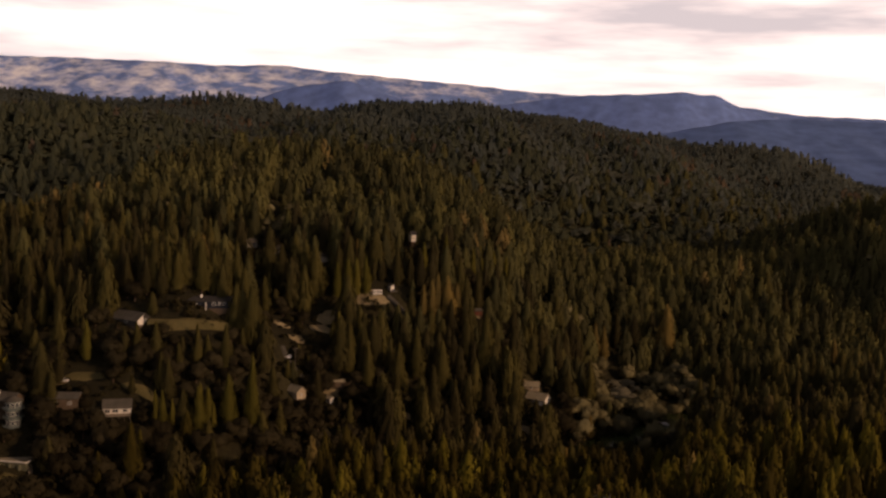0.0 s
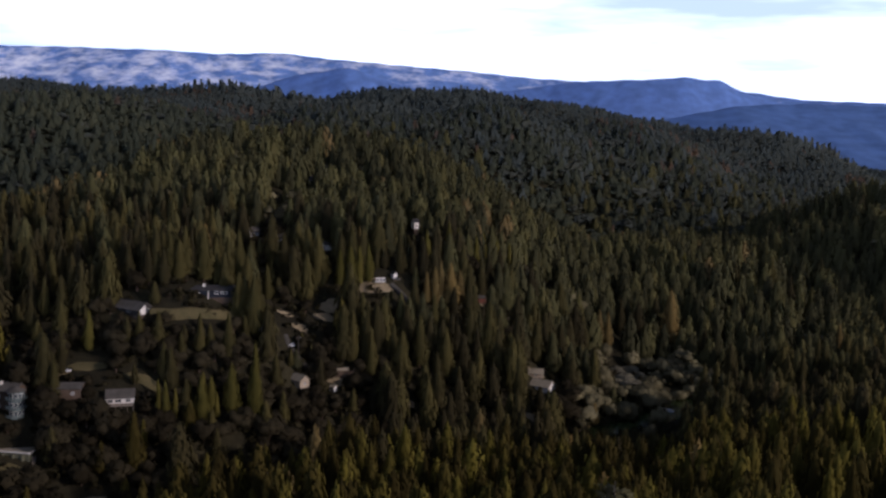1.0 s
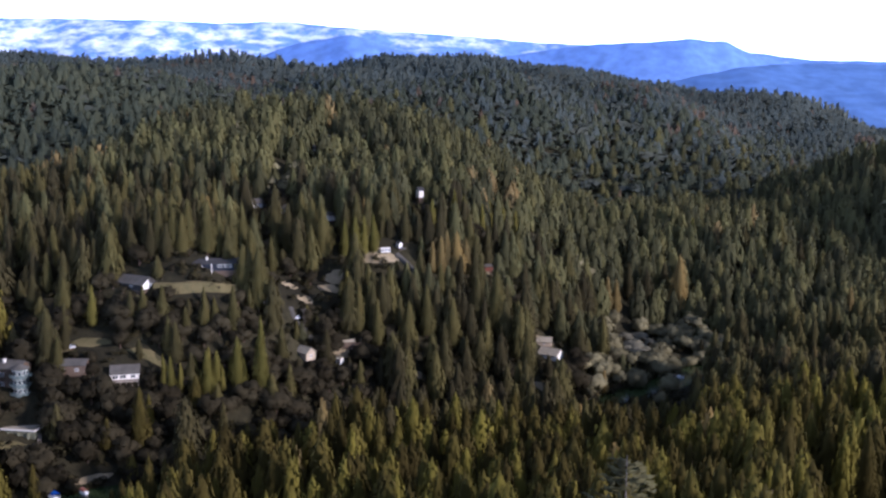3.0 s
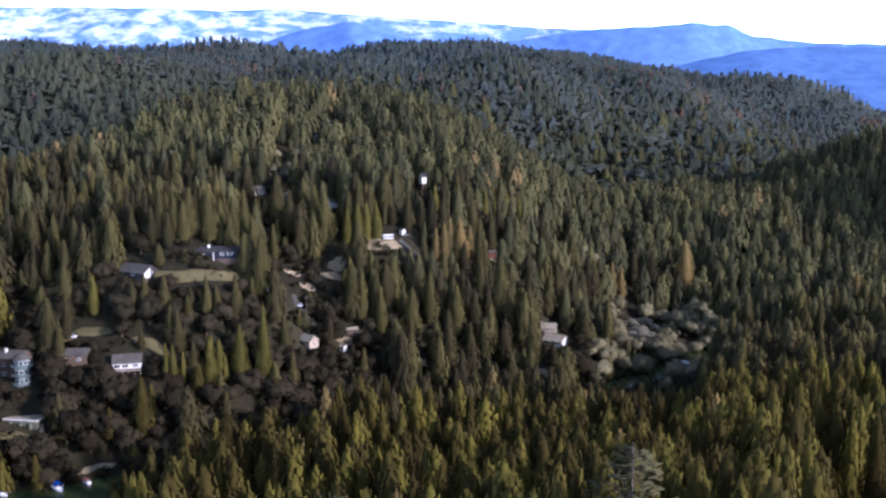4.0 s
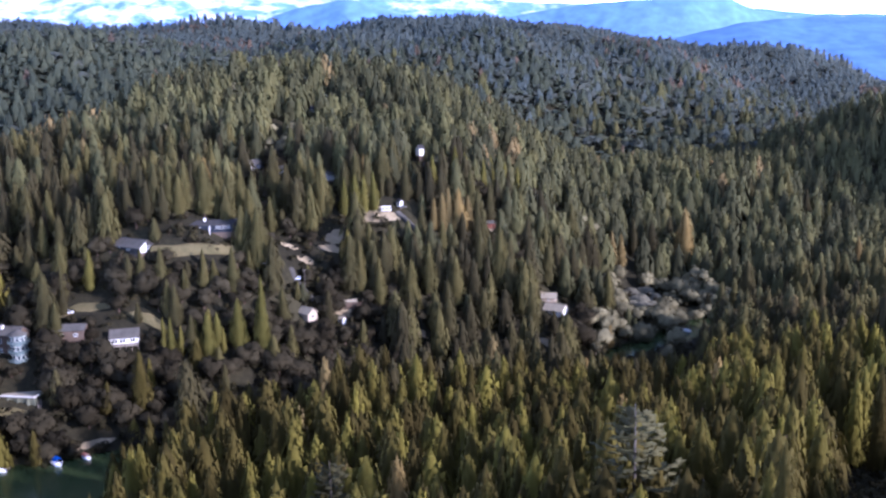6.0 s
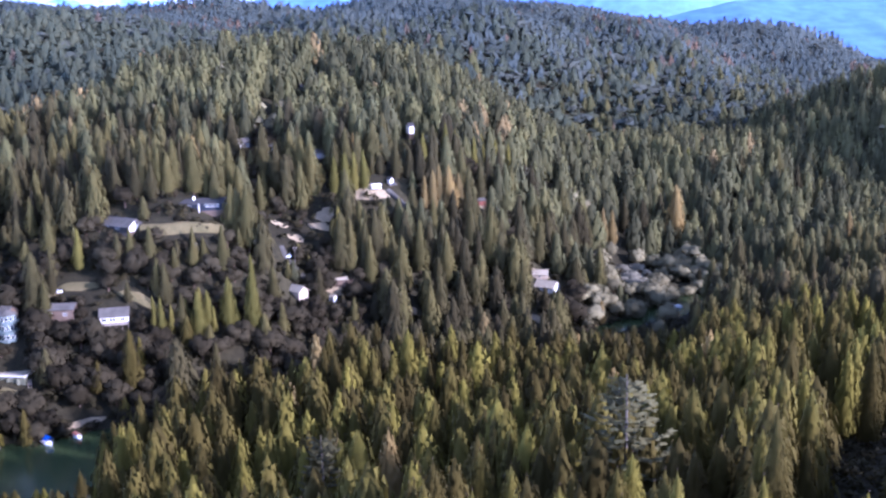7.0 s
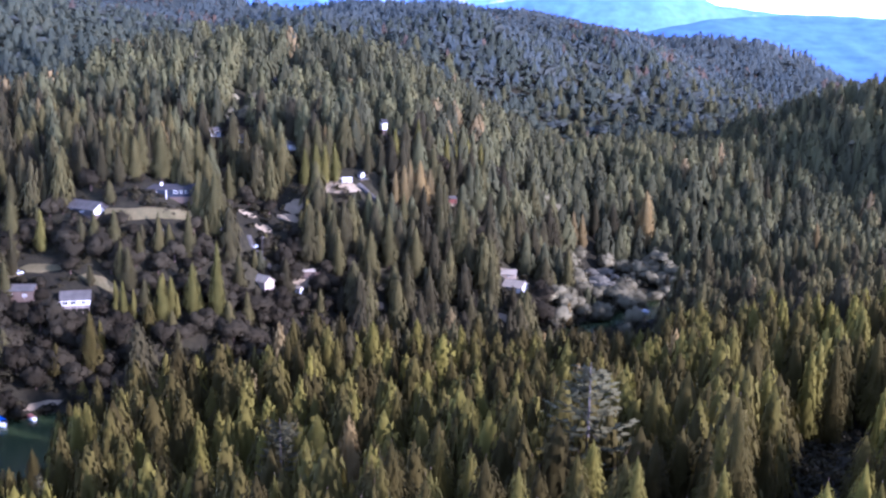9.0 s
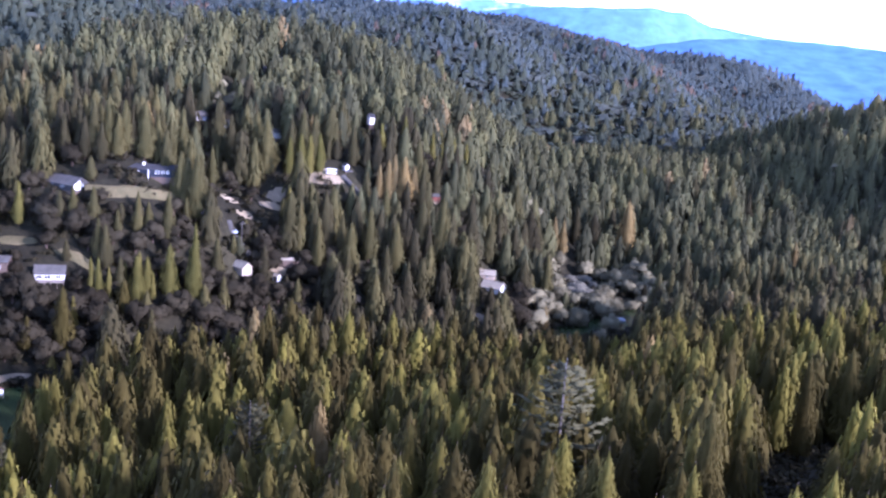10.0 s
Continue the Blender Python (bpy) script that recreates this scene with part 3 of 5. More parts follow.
SHORT = [(-6, 666, 16, 9), (14, 652, 15, 9), (172, 592, 26, 20), (205, 570, 24, 18)]
GAPS = [(142, 302, 24, 30), (150, 373, 11, 14), (112, 262, 8, 10), (44, 234, 9, 9), (150, 262, 12, 10), (-33, 272, 8, 9), (-14, 470, 14, 6), (158, 569, 20, 12), (128, 612, 18, 8)]


# the crest line of the house hill, and of the hill beside it
CREST_X = (-270, -257, -237, -217, -186, -155, -91, -26, 7, 61, 123, 200, 300, 380, 480)
CREST_Y = (560, 620, 713, 782, 832, 858, 868, 862, 872, 850, 870, 910, 950, 960, 940)


def behind_crest(x, y):
    return y > np.interp(x, CREST_X, CREST_Y) + 22


def inside(spots, x, y, grow=1.0):
    hit = np.zeros(np.shape(x), bool)
    for cx, cy, rx, ry in spots:
        hit |= ((x - cx) / (rx * grow)) ** 2 + ((y - cy) / (ry * grow)) ** 2 < 1
    return hit


def blobs(x, y):
    return np.sin(x * 0.031 + 1.7 * np.sin(y * 0.021)) * np.sin(y * 0.027 + 1.3 * np.sin(x * 0.017)) + 0.5 * np.sin(x * 0.083 + y * 0.05) * np.sin(y * 0.071 - x * 0.04)


SHORE_PINES = [(-133, 426, 29), (-90, 424, 36), (-83, 421, 31), (-93, 367, 25), (-82, 348, 27), (-83, 367, 22), (-62, 352, 36), (-59, 376, 31), (-51, 373, 30), (-47, 392, 37),
    (-42, 385, 36), (-37, 399, 34), (-28, 394, 35), (-21, 394, 32), (-15, 401, 40), (-6, 378, 36), (1, 410, 31), (6, 408, 34), (15, 368, 35), (20, 418, 34), (25, 394, 34), (42, 393, 31),
    (49, 396, 36), (60, 394, 35), (63, 380, 36), (-108, 297, 29), (-100, 297, 29), (-92, 303, 30), (-87, 300, 27), (-74, 304, 34)]
FRONT_PINES = [(-57, 286, 34), (-44, 270, 32), (-78, 285, 29), (3, 243, 31), (9, 249, 32), (-5, 238, 31), (27, 253, 38), (29, 217, 29), (-4, 321, 36), (18, 274, 29), (-12, 237, 26), (59, 339, 36),
    (58, 286, 31), (81, 356, 36), (64, 263, 40), (64, 238, 31), (98, 396, 36), (103, 400, 34), (110, 386, 36), (106, 346, 34), (85, 283, 36), (71, 219, 43), (97, 278, 36), (126, 354, 36),
    (140, 365, 36), (132, 318, 36), (152, 333, 36), (44, 214, 29), (64, 214, 29), (177, 456, 34)]
SLOPE_PINES = [(-128, 468, 22), (-119, 459, 20), (-63, 505, 20), (-50, 530, 30), (-42, 532, 30), (-35, 538, 28), (-28, 534, 27), (-23, 514, 26), (-4, 526, 24), (7, 523, 22), (39, 526, 34), (87, 649, 28),
    (83, 626, 24), (238, 753, 34), (282, 774, 32), (247, 736, 30), (256, 716, 30), (207, 737, 30), (172, 674, 22), (-106, 490, 26), (-184, 481, 25), (-119, 487, 18), (143, 698, 30), (130, 689, 30),
    (118, 690, 28), (-100, 639, 26), (-72, 617, 26), (-138, 594, 30), (-156, 601, 28), (-175, 536, 30), (-96, 514, 30), (-115, 490, 14), (-127, 482, 14), (-178, 464, 18), (-176, 450, 20)]
HOUSE_PINES = [(-182, 454, 30), (-176, 491, 13), (-203, 512, 21), (-177, 504, 23), (-147, 482, 18), (-132, 470, 21), (-144, 464, 11), (-121, 494, 11), (-100, 501, 17), (-83, 492, 20), (-141, 515, 24), (-134, 518, 28),
    (-125, 520, 30), (-110, 533, 35), (-97, 508, 35), (-170, 510, 24), (-161, 511, 25), (-120, 534, 27), (-190, 512, 26), (-212, 515, 30), (-203, 491, 21), (-191, 500, 24), (-97, 544, 22), (-128, 524, 26),
    (-148, 514, 27), (-104, 527, 26), (-131, 529, 26), (-138, 526, 24), (-114, 526, 30), (-143, 510, 20), (-136, 514, 22), (-151, 511, 22), (-131, 520, 23)]
MIDDLE_PINES = [(-54, 529, 32), (-49, 529, 30), (-39, 526, 28), (-37, 536, 34), (-7, 558, 27), (4, 573, 22), (24, 555, 38), (-28, 588, 25), (-18, 570, 19), (-79, 574, 32), (-73, 568, 34), (-86, 580, 32),
    (-92, 570, 31), (-55, 584, 29), (-61, 580, 27), (0, 537, 30), (-14, 539, 31), (-23, 528, 30), (13, 556, 31), (40, 580, 34), (31, 622, 33), (52, 636, 34), (72, 649, 36), (66, 582, 34),
    (81, 640, 36)]
HOUSE_OAKS = [(-112, 487, 13), (-88, 551, 10), (-102, 569, 12), (-117, 505, 5), (-156, 508, 15), (-174, 483, 11), (-162, 481, 11), (-128, 479, 11), (-118, 480, 13), (-104, 487, 11), (-154, 468, 11), (-137, 472, 11),
    (-162, 453, 8), (-122, 459, 10), (-136, 453, 9), (-87, 487, 11), (-77, 549, 10), (-26, 525, 13), (-33, 530, 14)]
YELLOW_PINES = [(-127, 454, 20), (-112, 460, 24), (-100, 469, 26), (-123, 456, 16), (-118, 463, 15), (-109, 466, 19), (-115, 460, 13), (-97, 470, 17), (-130, 454, 13), (-106, 465, 14), (-109, 401, 18), (-108, 405, 18),
    (-170, 478, 22), (-56, 540, 24), (174, 753, 28), (-7, 609, 26), (0, 622, 26), (6, 620, 26), (17, 634, 24), (22, 649, 24), (31, 652, 24), (39, 659, 24), (-13, 600, 24), (-55, 573, 24),
    (-50, 574, 24), (-45, 576, 24), (-61, 572, 22), (-193, 500, 12), (-132, 460, 12), (-113, 467, 18), (-102, 478, 17), (-175, 448, 8)]
RUST_PINES = [(-7, 577, 24), (-4, 579, 27), (2, 578, 30), (-12, 576, 20), (7, 585, 23), (152, 687, 43), (101, 671, 25), (107, 672, 26), (-31, 296, 33), (-16, 291, 34), (255, 658, 28), (60, 469, 16),
    (244, 572, 24)]
SINGLE = np.array(SHORE_PINES + FRONT_PINES + SLOPE_PINES + HOUSE_PINES + MIDDLE_PINES + HOUSE_OAKS + YELLOW_PINES + RUST_PINES, float)


def scatter(y0, y1, step, half, margin, room):
    """Jittered places in the wedge of land ahead, from y0 to y1, apart from the single trees."""
    ys = np.arange(y0, y1, step * 0.9)
    px, py = [], []
    for k, yy in enumerate(ys):
        xs = np.arange(-half * yy - margin, half * yy + margin, step) + (k % 2) * step / 2
        px.append(xs + (rng.random(len(xs)) - 0.5) * step * 0.95)
        py.append(yy + (rng.random(len(xs)) - 0.5) * step * 0.95)
    x, y = np.concatenate(px), np.concatenate(py)
    keep = (shore_distance(x, y) > 3) & ~inside(OPEN + BARE + GAPS, x, y)
    keep &= rng.random(len(x)) < 0.93 - 0.22 * (blobs(x * 2.1 + 30, y * 2.3) > 0.35)
    for cx, cy, _ in SINGLE:
        keep &= np.hypot(x - cx, y - cy) > room
    return x[keep], y[keep]


def lower_for_camera(x, y, h, more=[]):
    """Trees stay low along the camera's sight lines to houses, clearings, water and oaks."""
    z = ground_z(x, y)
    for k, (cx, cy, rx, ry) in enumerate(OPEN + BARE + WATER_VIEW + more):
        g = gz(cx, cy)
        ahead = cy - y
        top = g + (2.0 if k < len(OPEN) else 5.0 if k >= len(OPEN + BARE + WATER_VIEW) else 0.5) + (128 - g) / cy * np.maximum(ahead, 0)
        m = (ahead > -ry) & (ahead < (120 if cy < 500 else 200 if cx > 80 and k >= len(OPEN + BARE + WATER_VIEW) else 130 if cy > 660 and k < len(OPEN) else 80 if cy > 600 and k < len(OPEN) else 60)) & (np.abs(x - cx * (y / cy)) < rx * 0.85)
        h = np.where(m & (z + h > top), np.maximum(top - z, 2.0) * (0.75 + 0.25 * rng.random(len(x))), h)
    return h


OAK_LAND = [(-130, 470, 75, 36), (-160, 425, 45, 30), (126, 620, 44, 50), (95, 553, 38, 13), (-110, 645, 9, 78), (-60, 485, 28, 25), (-95, 545, 22, 14), (75, 545, 22, 18), (-55, 525, 25, 14)]

fine = [conifer(s, 2900, 0.160 + 0.018 * (s % 4), 0.08, 0.60 + 0.08 * (s % 3), 0.55, 2.0, core=7, own_share=0.36) for s in range(1, 9)]
near = [conifer(s, 1200, 0.165 + 0.018 * (s % 4), 0.08, 0.60 + 0.08 * (s % 3), 0.50, 2.0, core=6, own_share=0.24) for s in range(1, 9)]
mid = [conifer(s, 290, 0.180 + 0.022 * (s % 4), 0.07, 0.50 + 0.08 * (s % 3), 0.45, up=0.55, own_share=0.16) for s in range(11, 21)]
dist = [conifer(s, 90, 0.185 + 0.022 * (s % 4), 0.05, 0.52 + 0.08 * (s % 3), up=1.0, core=5, own_share=0.08) for s in range(21, 31)]
ridge = [conifer(s, 22, 0.18 + 0.020 * (s % 4), 0.04, 0.62 + 0.09 * (s % 3), up=3.0, core=3, own_share=0.02) for s in range(61, 71)]
tiny = [conifer(s, 11, 0.20 + 0.02 * (s % 4), 0.03, 0.65, up=3.5, core=3) for s in range(31, 39)]
oaks = [round_crown(s, 11, 40, 0.036, 5) for s in range(41, 47)]
mid_oaks = [round_crown(s, 10, 30, 0.042, 5) for s in range(81, 87)]
far_oaks = [round_crown(s, 6, 14, 0.070, 5) for s in range(51, 57)]
bushes = [round_crown(s, 3, 12, 0.11, 0) for s in range(71, 77)]
low = [round_crown(s, 3, 8, 0.15, 0, 2.5) for s in range(91, 97)]
TRUNK = trunk_mesh(0.012)


def tree_kind(name, shapes, leaf, bark, label, group, trunk=TRUNK):
    made = []
    for v, f, n in shapes:
        t = thing(name, label, "tree", pose(0, 0, -500), group)
        mesh_object("trunk", *trunk, bark, t)
        mesh_object("crown", v, f, leaf, t, normals=n)
        made.append([t, False])
    return made


def plant(kind, n, x, y, h, w):
    """One tree of a kind, with its foot in the ground."""
    m = pose(x, y, gz(x, y) - 0.3, 1.6 * (rng.random() - 0.5), 1.6 * (rng.random() - 0.5), 360 * rng.random()) @ Matrix.Diagonal((h * w, h * w, h, 1))
    k = kind[n % len(kind)]
    if k[1]:
        copy_thing(k[0], Matrix.Identity(4)).matrix_basis = m
    else:
        k[0].matrix_basis, k[1] = m, True


front_green = tree_kind("pine_tree", fine, NEEDLES, BARK, "tall green pine with a dense drooping crown", "pines round the lake")
green = tree_kind("pine_tree", near, NEEDLES, BARK, "tall green pine with a dense drooping crown", "pines round the lake")
slope_green = tree_kind("slope_pine_tree", near[:6], GREEN_NEEDLES, BARK, "mid-green pine with a dense pointed crown", "pines on the house slope")
golden = tree_kind("yellow_pine_tree", near[:3], YELLOW_NEEDLES, BARK, "yellow-green pine with a slender crown", "yellowing pines")
faded = tree_kind("faded_pine_tree", near[3:6], FADED, BARK, "dead pine with faded tan needles", "dead pines")
rusty = tree_kind("rust_pine_tree", near[3:6], RUST, BARK, "beetle-killed pine with rust-brown needles", "dead pines")


def bare_crown(seed, whorls=19):
    """An open crown: tiers of long boughs with upturned ends that carry thin tufts, and gaps between the tiers."""
    r = np.random.default_rng(seed)
    rows = []
    for i in range(whorls):
        h = 0.14 + 0.83 * (i + 0.5 * r.random()) / whorls
        rad = 0.25 * (1 - h) ** 0.55 + 0.012
        for j in range(6):
            a = 6.283 * (j + 0.8 * r.random()) / 6 + i
            q = rad * (0.55 + 0.55 * r.random())
            c, s = math.cos(a), math.sin(a)
            lift = q * (0.05 + 0.35 * h)

            def along(u):
                return np.array((q * u * c, q * u * s, h + lift * u * u - 0.10 * q * math.sin(3.1416 * u)))
            for u0, u1 in ((0.0, 0.35), (0.35, 0.7), (0.7, 1.0)):
                p, e = along(u0), along(u1)
                rows.append((p + (0, 0, 0.005 * (1 - u0) + 0.002), p - (0, 0, 0.005 * (1 - u0) + 0.002), e))
            for k in range(9):
                p = along(0.30 + 0.72 * r.random() ** 0.8)
                for _ in range(2):
                    b = a + 1.7 * (r.random() - 0.5)
                    e = 0.020 + 0.020 * r.random()
                    o = np.array((math.cos(b) * e, math.sin(b) * e, 0.35 * e * (r.random() - 0.2)))
                    side = np.array((-math.sin(b), math.cos(b), 0.25)) * e * 0.30
                    rows.append((p - side, p + side, p + o))
    v, f = blades(rows)
    return outward(v, f, np.zeros(3), 0.6, 0.3, seed)


grey = tree_kind("grey_pine_tree", [bare_crown(61), bare_crown(62)], GREY_NEEDLES, DEAD_BARK, "grey-green open pine with tiers of thin upturned boughs", "grey open pines", trunk_mesh(0.012))

count = 0
for n, (px, py, ph) in enumerate(SHORE_PINES + FRONT_PINES + SLOPE_PINES + HOUSE_PINES + MIDDLE_PINES):
    if shore_distance(np.array([px]), np.array([py]))[0] < 1.5:
        continue
    plant(front_green if py < 340 else green if py < 440 else slope_green, n, px, py, ph, 0.78 + 0.27 * rng.random())
    count += 1
for n, (px, py, ph) in enumerate(YELLOW_PINES):
    plant(golden, n, px, py, ph, 0.62 + 0.2 * rng.random())
plant(golden, 1, -89, 470, 42, 0.52)
for n, (px, py, ph) in enumerate(RUST_PINES):
    plant(rusty, n, px, py, ph, 0.85 + 0.3 * rng.random())
for n, (px, py, ph, pw) in enumerate(((44, 247, 46, 1.4), (-34, 284, 36, 1.25), (-25, 300, 26, 0.8), (-104, 290, 24, 0.8))):
    plant(grey, n, px, py, ph, pw)

for n, (px, py, ph) in enumerate(((-44.5, 595, 17), (-52, 597, 18), (-37, 596, 14), (-47, 600, 19), (-29, 592, 13), (82, 545, 14))):
    plant(rusty, n, px, py, ph, 0.95)

for n in range(11):
    plant(faded, n, -222 + 50 * (rng.random() - 0.5), 640 + 60 * (rng.random() - 0.5), 23 + 6 * rng.random(), 0.9)

# near and middle ground
x, y = scatter(120, 640, 8.7, 0.50, 60, 5.2)
oak = inside(OAK_LAND, x, y)
h = np.where(y < 430, 29, 23) + 9 * rng.random(len(x)) ** 1.2 + 2.5 * blobs(x, y)
h = np.where(rng.random(len(x)) < 0.22, h * 0.55, h)
h = np.where(inside(SHORT, x, y), h * 0.45, h)
h = np.where(oak, h * (0.45 + 0.2 * rng.random(len(x))), h)
h = lower_for_camera(x, y, h, OAK_VIEW)
keep = ((y > 290) | (rng.random(len(x)) < 0.8)) & ((h > 4.5) | (rng.random(len(x)) < 0.5)) & (~oak | (rng.random(len(x)) < 0.24))
top = gz(*HOLLOW[:2]) + 4 + 0.36 * np.maximum(HOLLOW[1] - y, 0)      # trees are removed along the camera's sight line to a dark hollow
keep &= ~((np.abs(x - HOLLOW[0] * y / HOLLOW[1]) < HOLLOW[2]) & (np.abs(y - HOLLOW[1]) < 110) & (ground_z(x, y) + h > top) & (y < HOLLOW[1] + 30))
x, y, h = x[keep], y[keep], h[keep]
rust = (y > 330) & (rng.random(len(x)) < 0.018) & ~inside([(-60, 600, 65, 45), (-95, 640, 50, 60)], x, y)
pine = ~rust
w = (0.78 + 0.38 * rng.random(len(x))) * np.where(h < 16, 1.25, 1.0)
idx = np.nonzero(pine & (y > 130) & (np.abs(x - 8) < 0.45 * y + 4))[0]
idx = idx[np.argsort(y[idx])][:320 - count]
used = np.zeros(len(x), bool)
used[idx] = True
for n, i in enumerate(idx):
    plant(front_green if y[i] < 330 else green, n, x[i], y[i], h[i], w[i])
rest = pine & ~used
edge = rest & ((np.abs(x - 8) > 0.45 * y + 8) | (y < 130))
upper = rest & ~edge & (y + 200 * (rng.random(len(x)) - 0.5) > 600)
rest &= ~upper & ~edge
joined("upper_pine_forest", mid, x[upper], y[upper], h[upper], w[upper], HAZED_HILL_NEEDLES, "dense green pines high on the house hill", "pine forest")
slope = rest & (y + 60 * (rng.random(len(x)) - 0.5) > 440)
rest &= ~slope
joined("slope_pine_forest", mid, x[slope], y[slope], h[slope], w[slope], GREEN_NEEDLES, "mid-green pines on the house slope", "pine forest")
joined("pine_forest", mid, x[rest], y[rest], h[rest], w[rest], NEEDLES, "dense green pines covering the slopes round the lake", "pine forest")
joined("edge_pine_forest", dist, x[edge], y[edge], h[edge], w[edge], NEEDLES, "green pines on the outer slopes", "pine forest")
joined("rust_pine_forest", mid, x[rust], y[rust], h[rust], w[rust] * 0.9, RUST, "scattered beetle-killed pines with rust-brown needles", "dead pines")

# oaks: round crowns that touch each other
x, y = scatter(385, 690, 7.6, 0.45, 20, 3.5)
oak = inside(OAK_LAND, x, y) | (rng.random(len(x)) < 0.05)
x, y = x[oak], y[oak]
h = lower_for_camera(x, y, 10.0 + 6.5 * rng.random(len(x)) ** 1.3)
h = np.where(inside([(124, 633, 16, 24)], x, y), h * 0.55, h)
w = 0.95 + 0.4 * rng.random(len(x))
pick = np.nonzero(x <= 70)[0]
pick = pick[np.argsort(y[pick] + 0.2 * np.abs(x[pick] + 130))][:280]
pale_oaks = tree_kind("pale_oak_tree", mid_oaks, LIT_PALE_OAK, BARK, "pale grey leafless oak, lightened for sun, with a rounded crown", "oaks round the cove", trunk_mesh(0.03, 0.6))
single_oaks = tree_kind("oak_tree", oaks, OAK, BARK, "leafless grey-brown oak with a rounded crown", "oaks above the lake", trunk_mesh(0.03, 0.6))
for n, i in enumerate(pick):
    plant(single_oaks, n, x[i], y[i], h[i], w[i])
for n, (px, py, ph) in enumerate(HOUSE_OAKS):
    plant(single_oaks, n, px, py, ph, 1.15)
cove = np.nonzero(x > 70)[0]
for n, i in enumerate(cove):
    plant(pale_oaks, n, x[i], y[i], h[i], w[i])
rest_oaks = np.setdiff1d(np.arange(len(x)), np.concatenate([pick, cove]))
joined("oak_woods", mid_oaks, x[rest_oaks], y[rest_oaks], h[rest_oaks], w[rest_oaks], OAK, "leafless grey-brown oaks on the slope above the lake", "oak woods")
# understorey of oak brush in the openings
bx, by = scatter(395, 660, 4.4, 0.45, 20, 2.0)
br = rng.random(len(bx)) < np.where(inside(OAK_LAND, bx, by), 0.92, 0.72)
bx, by = bx[br], by[br]
joined("brush", bushes, bx, by, lower_for_camera(bx, by, 3.0 + 3.2 * rng.random(len(bx))), 1.3 + 0.5 * rng.random(len(bx)), SHADE_BRUSH, "grey-brown brush under the trees", "brush")

# dark-coloured brush added in the hollow and gaps to carry their shade
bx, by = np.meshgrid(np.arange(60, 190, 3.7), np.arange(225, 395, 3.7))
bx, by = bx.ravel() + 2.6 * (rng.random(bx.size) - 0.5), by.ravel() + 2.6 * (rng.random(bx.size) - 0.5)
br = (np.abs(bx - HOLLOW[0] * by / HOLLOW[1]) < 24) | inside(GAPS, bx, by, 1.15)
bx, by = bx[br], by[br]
joined("hollow_brush", bushes, bx, by, 2.0 + 3.5 * rng.random(len(bx)), 1.1 + 0.5 * rng.random(len(bx)), SHADE_BRUSH, "brush in the hollow, darkened as shade", "brush")

# the hilltop under the flight path
x, y = scatter(-120, 120, 10.0, 0.50, 150, 1.0)
h = 24 + 10 * rng.random(len(x))
core = (np.abs(x) < 70) & (y > -60)
joined("hilltop_forest", ridge, x[core], y[core], h[core], 0.9 + 0.3 * rng.random(core.sum()), NEEDLES, "green pines on the near hilltop", "pine forest")
joined("outer_hilltop_forest", ridge, x[~core], y[~core], h[~core], 0.9 + 0.4 * rng.random((~core).sum()), NEEDLES, "green pines on the outer hilltop", "pine forest")

# slopes behind
x1, y1 = scatter(640, 1060, 9.6, 0.50, 60, 4.6)
x2, y2 = scatter(1060, 1500, 6.8, 0.48, 40, 4.6)
x, y = np.concatenate([x1, x2]), np.concatenate([y1, y2])
h = 22 + 10 * rng.random(len(x)) ** 1.2 + 3 * blobs(x, y)
h = np.where(rng.random(len(x)) < 0.2, h * 0.6, h)
h = np.where(inside(SHORT, x, y), h * 0.4, h)
h = lower_for_camera(x, y, h, OAK_VIEW)
oak = inside(OAK_LAND, x, y) | (rng.random(len(x)) < np.where(y > 1000, 0.16, 0.08))
rust = ~oak & (rng.random(len(x)) < 0.02 + 0.5 * inside([(-240, 680, 30, 50), (-222, 780, 28, 35), (130, 905, 22, 25), (30, 690, 26, 16)], x, y) + 0.35 * (y > 1060) * (blobs(x * 0.5 + 10, y * 0.5) > 0.45))
pine = ~oak & ~rust
w = 0.95 + 0.5 * rng.random(len(x))
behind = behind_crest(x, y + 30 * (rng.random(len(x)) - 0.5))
past = behind & behind_crest(x, y - 190 * rng.random(len(x)))      # the tint turns bluer with distance, in place of haze
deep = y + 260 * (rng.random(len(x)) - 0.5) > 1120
for nm, kind, pick, mat, lb in (("hill_forest", dist, pine & ~past, HAZED_HILL_NEEDLES, "green conifers covering the hill behind the houses"),
                                ("back_slope_forest", dist, pine & past & ~deep, HAZED_BACK_NEEDLES, "conifers with blue haze in their colour on the slopes behind the hill"),
                                ("ridge_forest", ridge, pine & past & deep, HAZED_NEEDLES, "conifers with blue haze in their colour on the farther ridges"),
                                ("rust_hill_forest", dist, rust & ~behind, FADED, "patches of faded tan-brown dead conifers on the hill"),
                                ("rust_ridge_forest", ridge, rust & behind, HAZED_RUST, "brown patches of dead conifers on the ridges, muted with haze")):
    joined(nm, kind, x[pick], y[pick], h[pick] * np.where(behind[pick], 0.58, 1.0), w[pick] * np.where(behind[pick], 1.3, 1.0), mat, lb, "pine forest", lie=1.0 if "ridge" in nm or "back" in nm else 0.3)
near_oak, far_oak = oak & ~behind, oak & behind
joined("oak_hill_woods", far_oaks, x[near_oak], y[near_oak], h[near_oak] * 0.6, w[near_oak] * 1.1, LIT_PALE_OAK, "pale grey leafless oaks among the conifers", "oak woods")
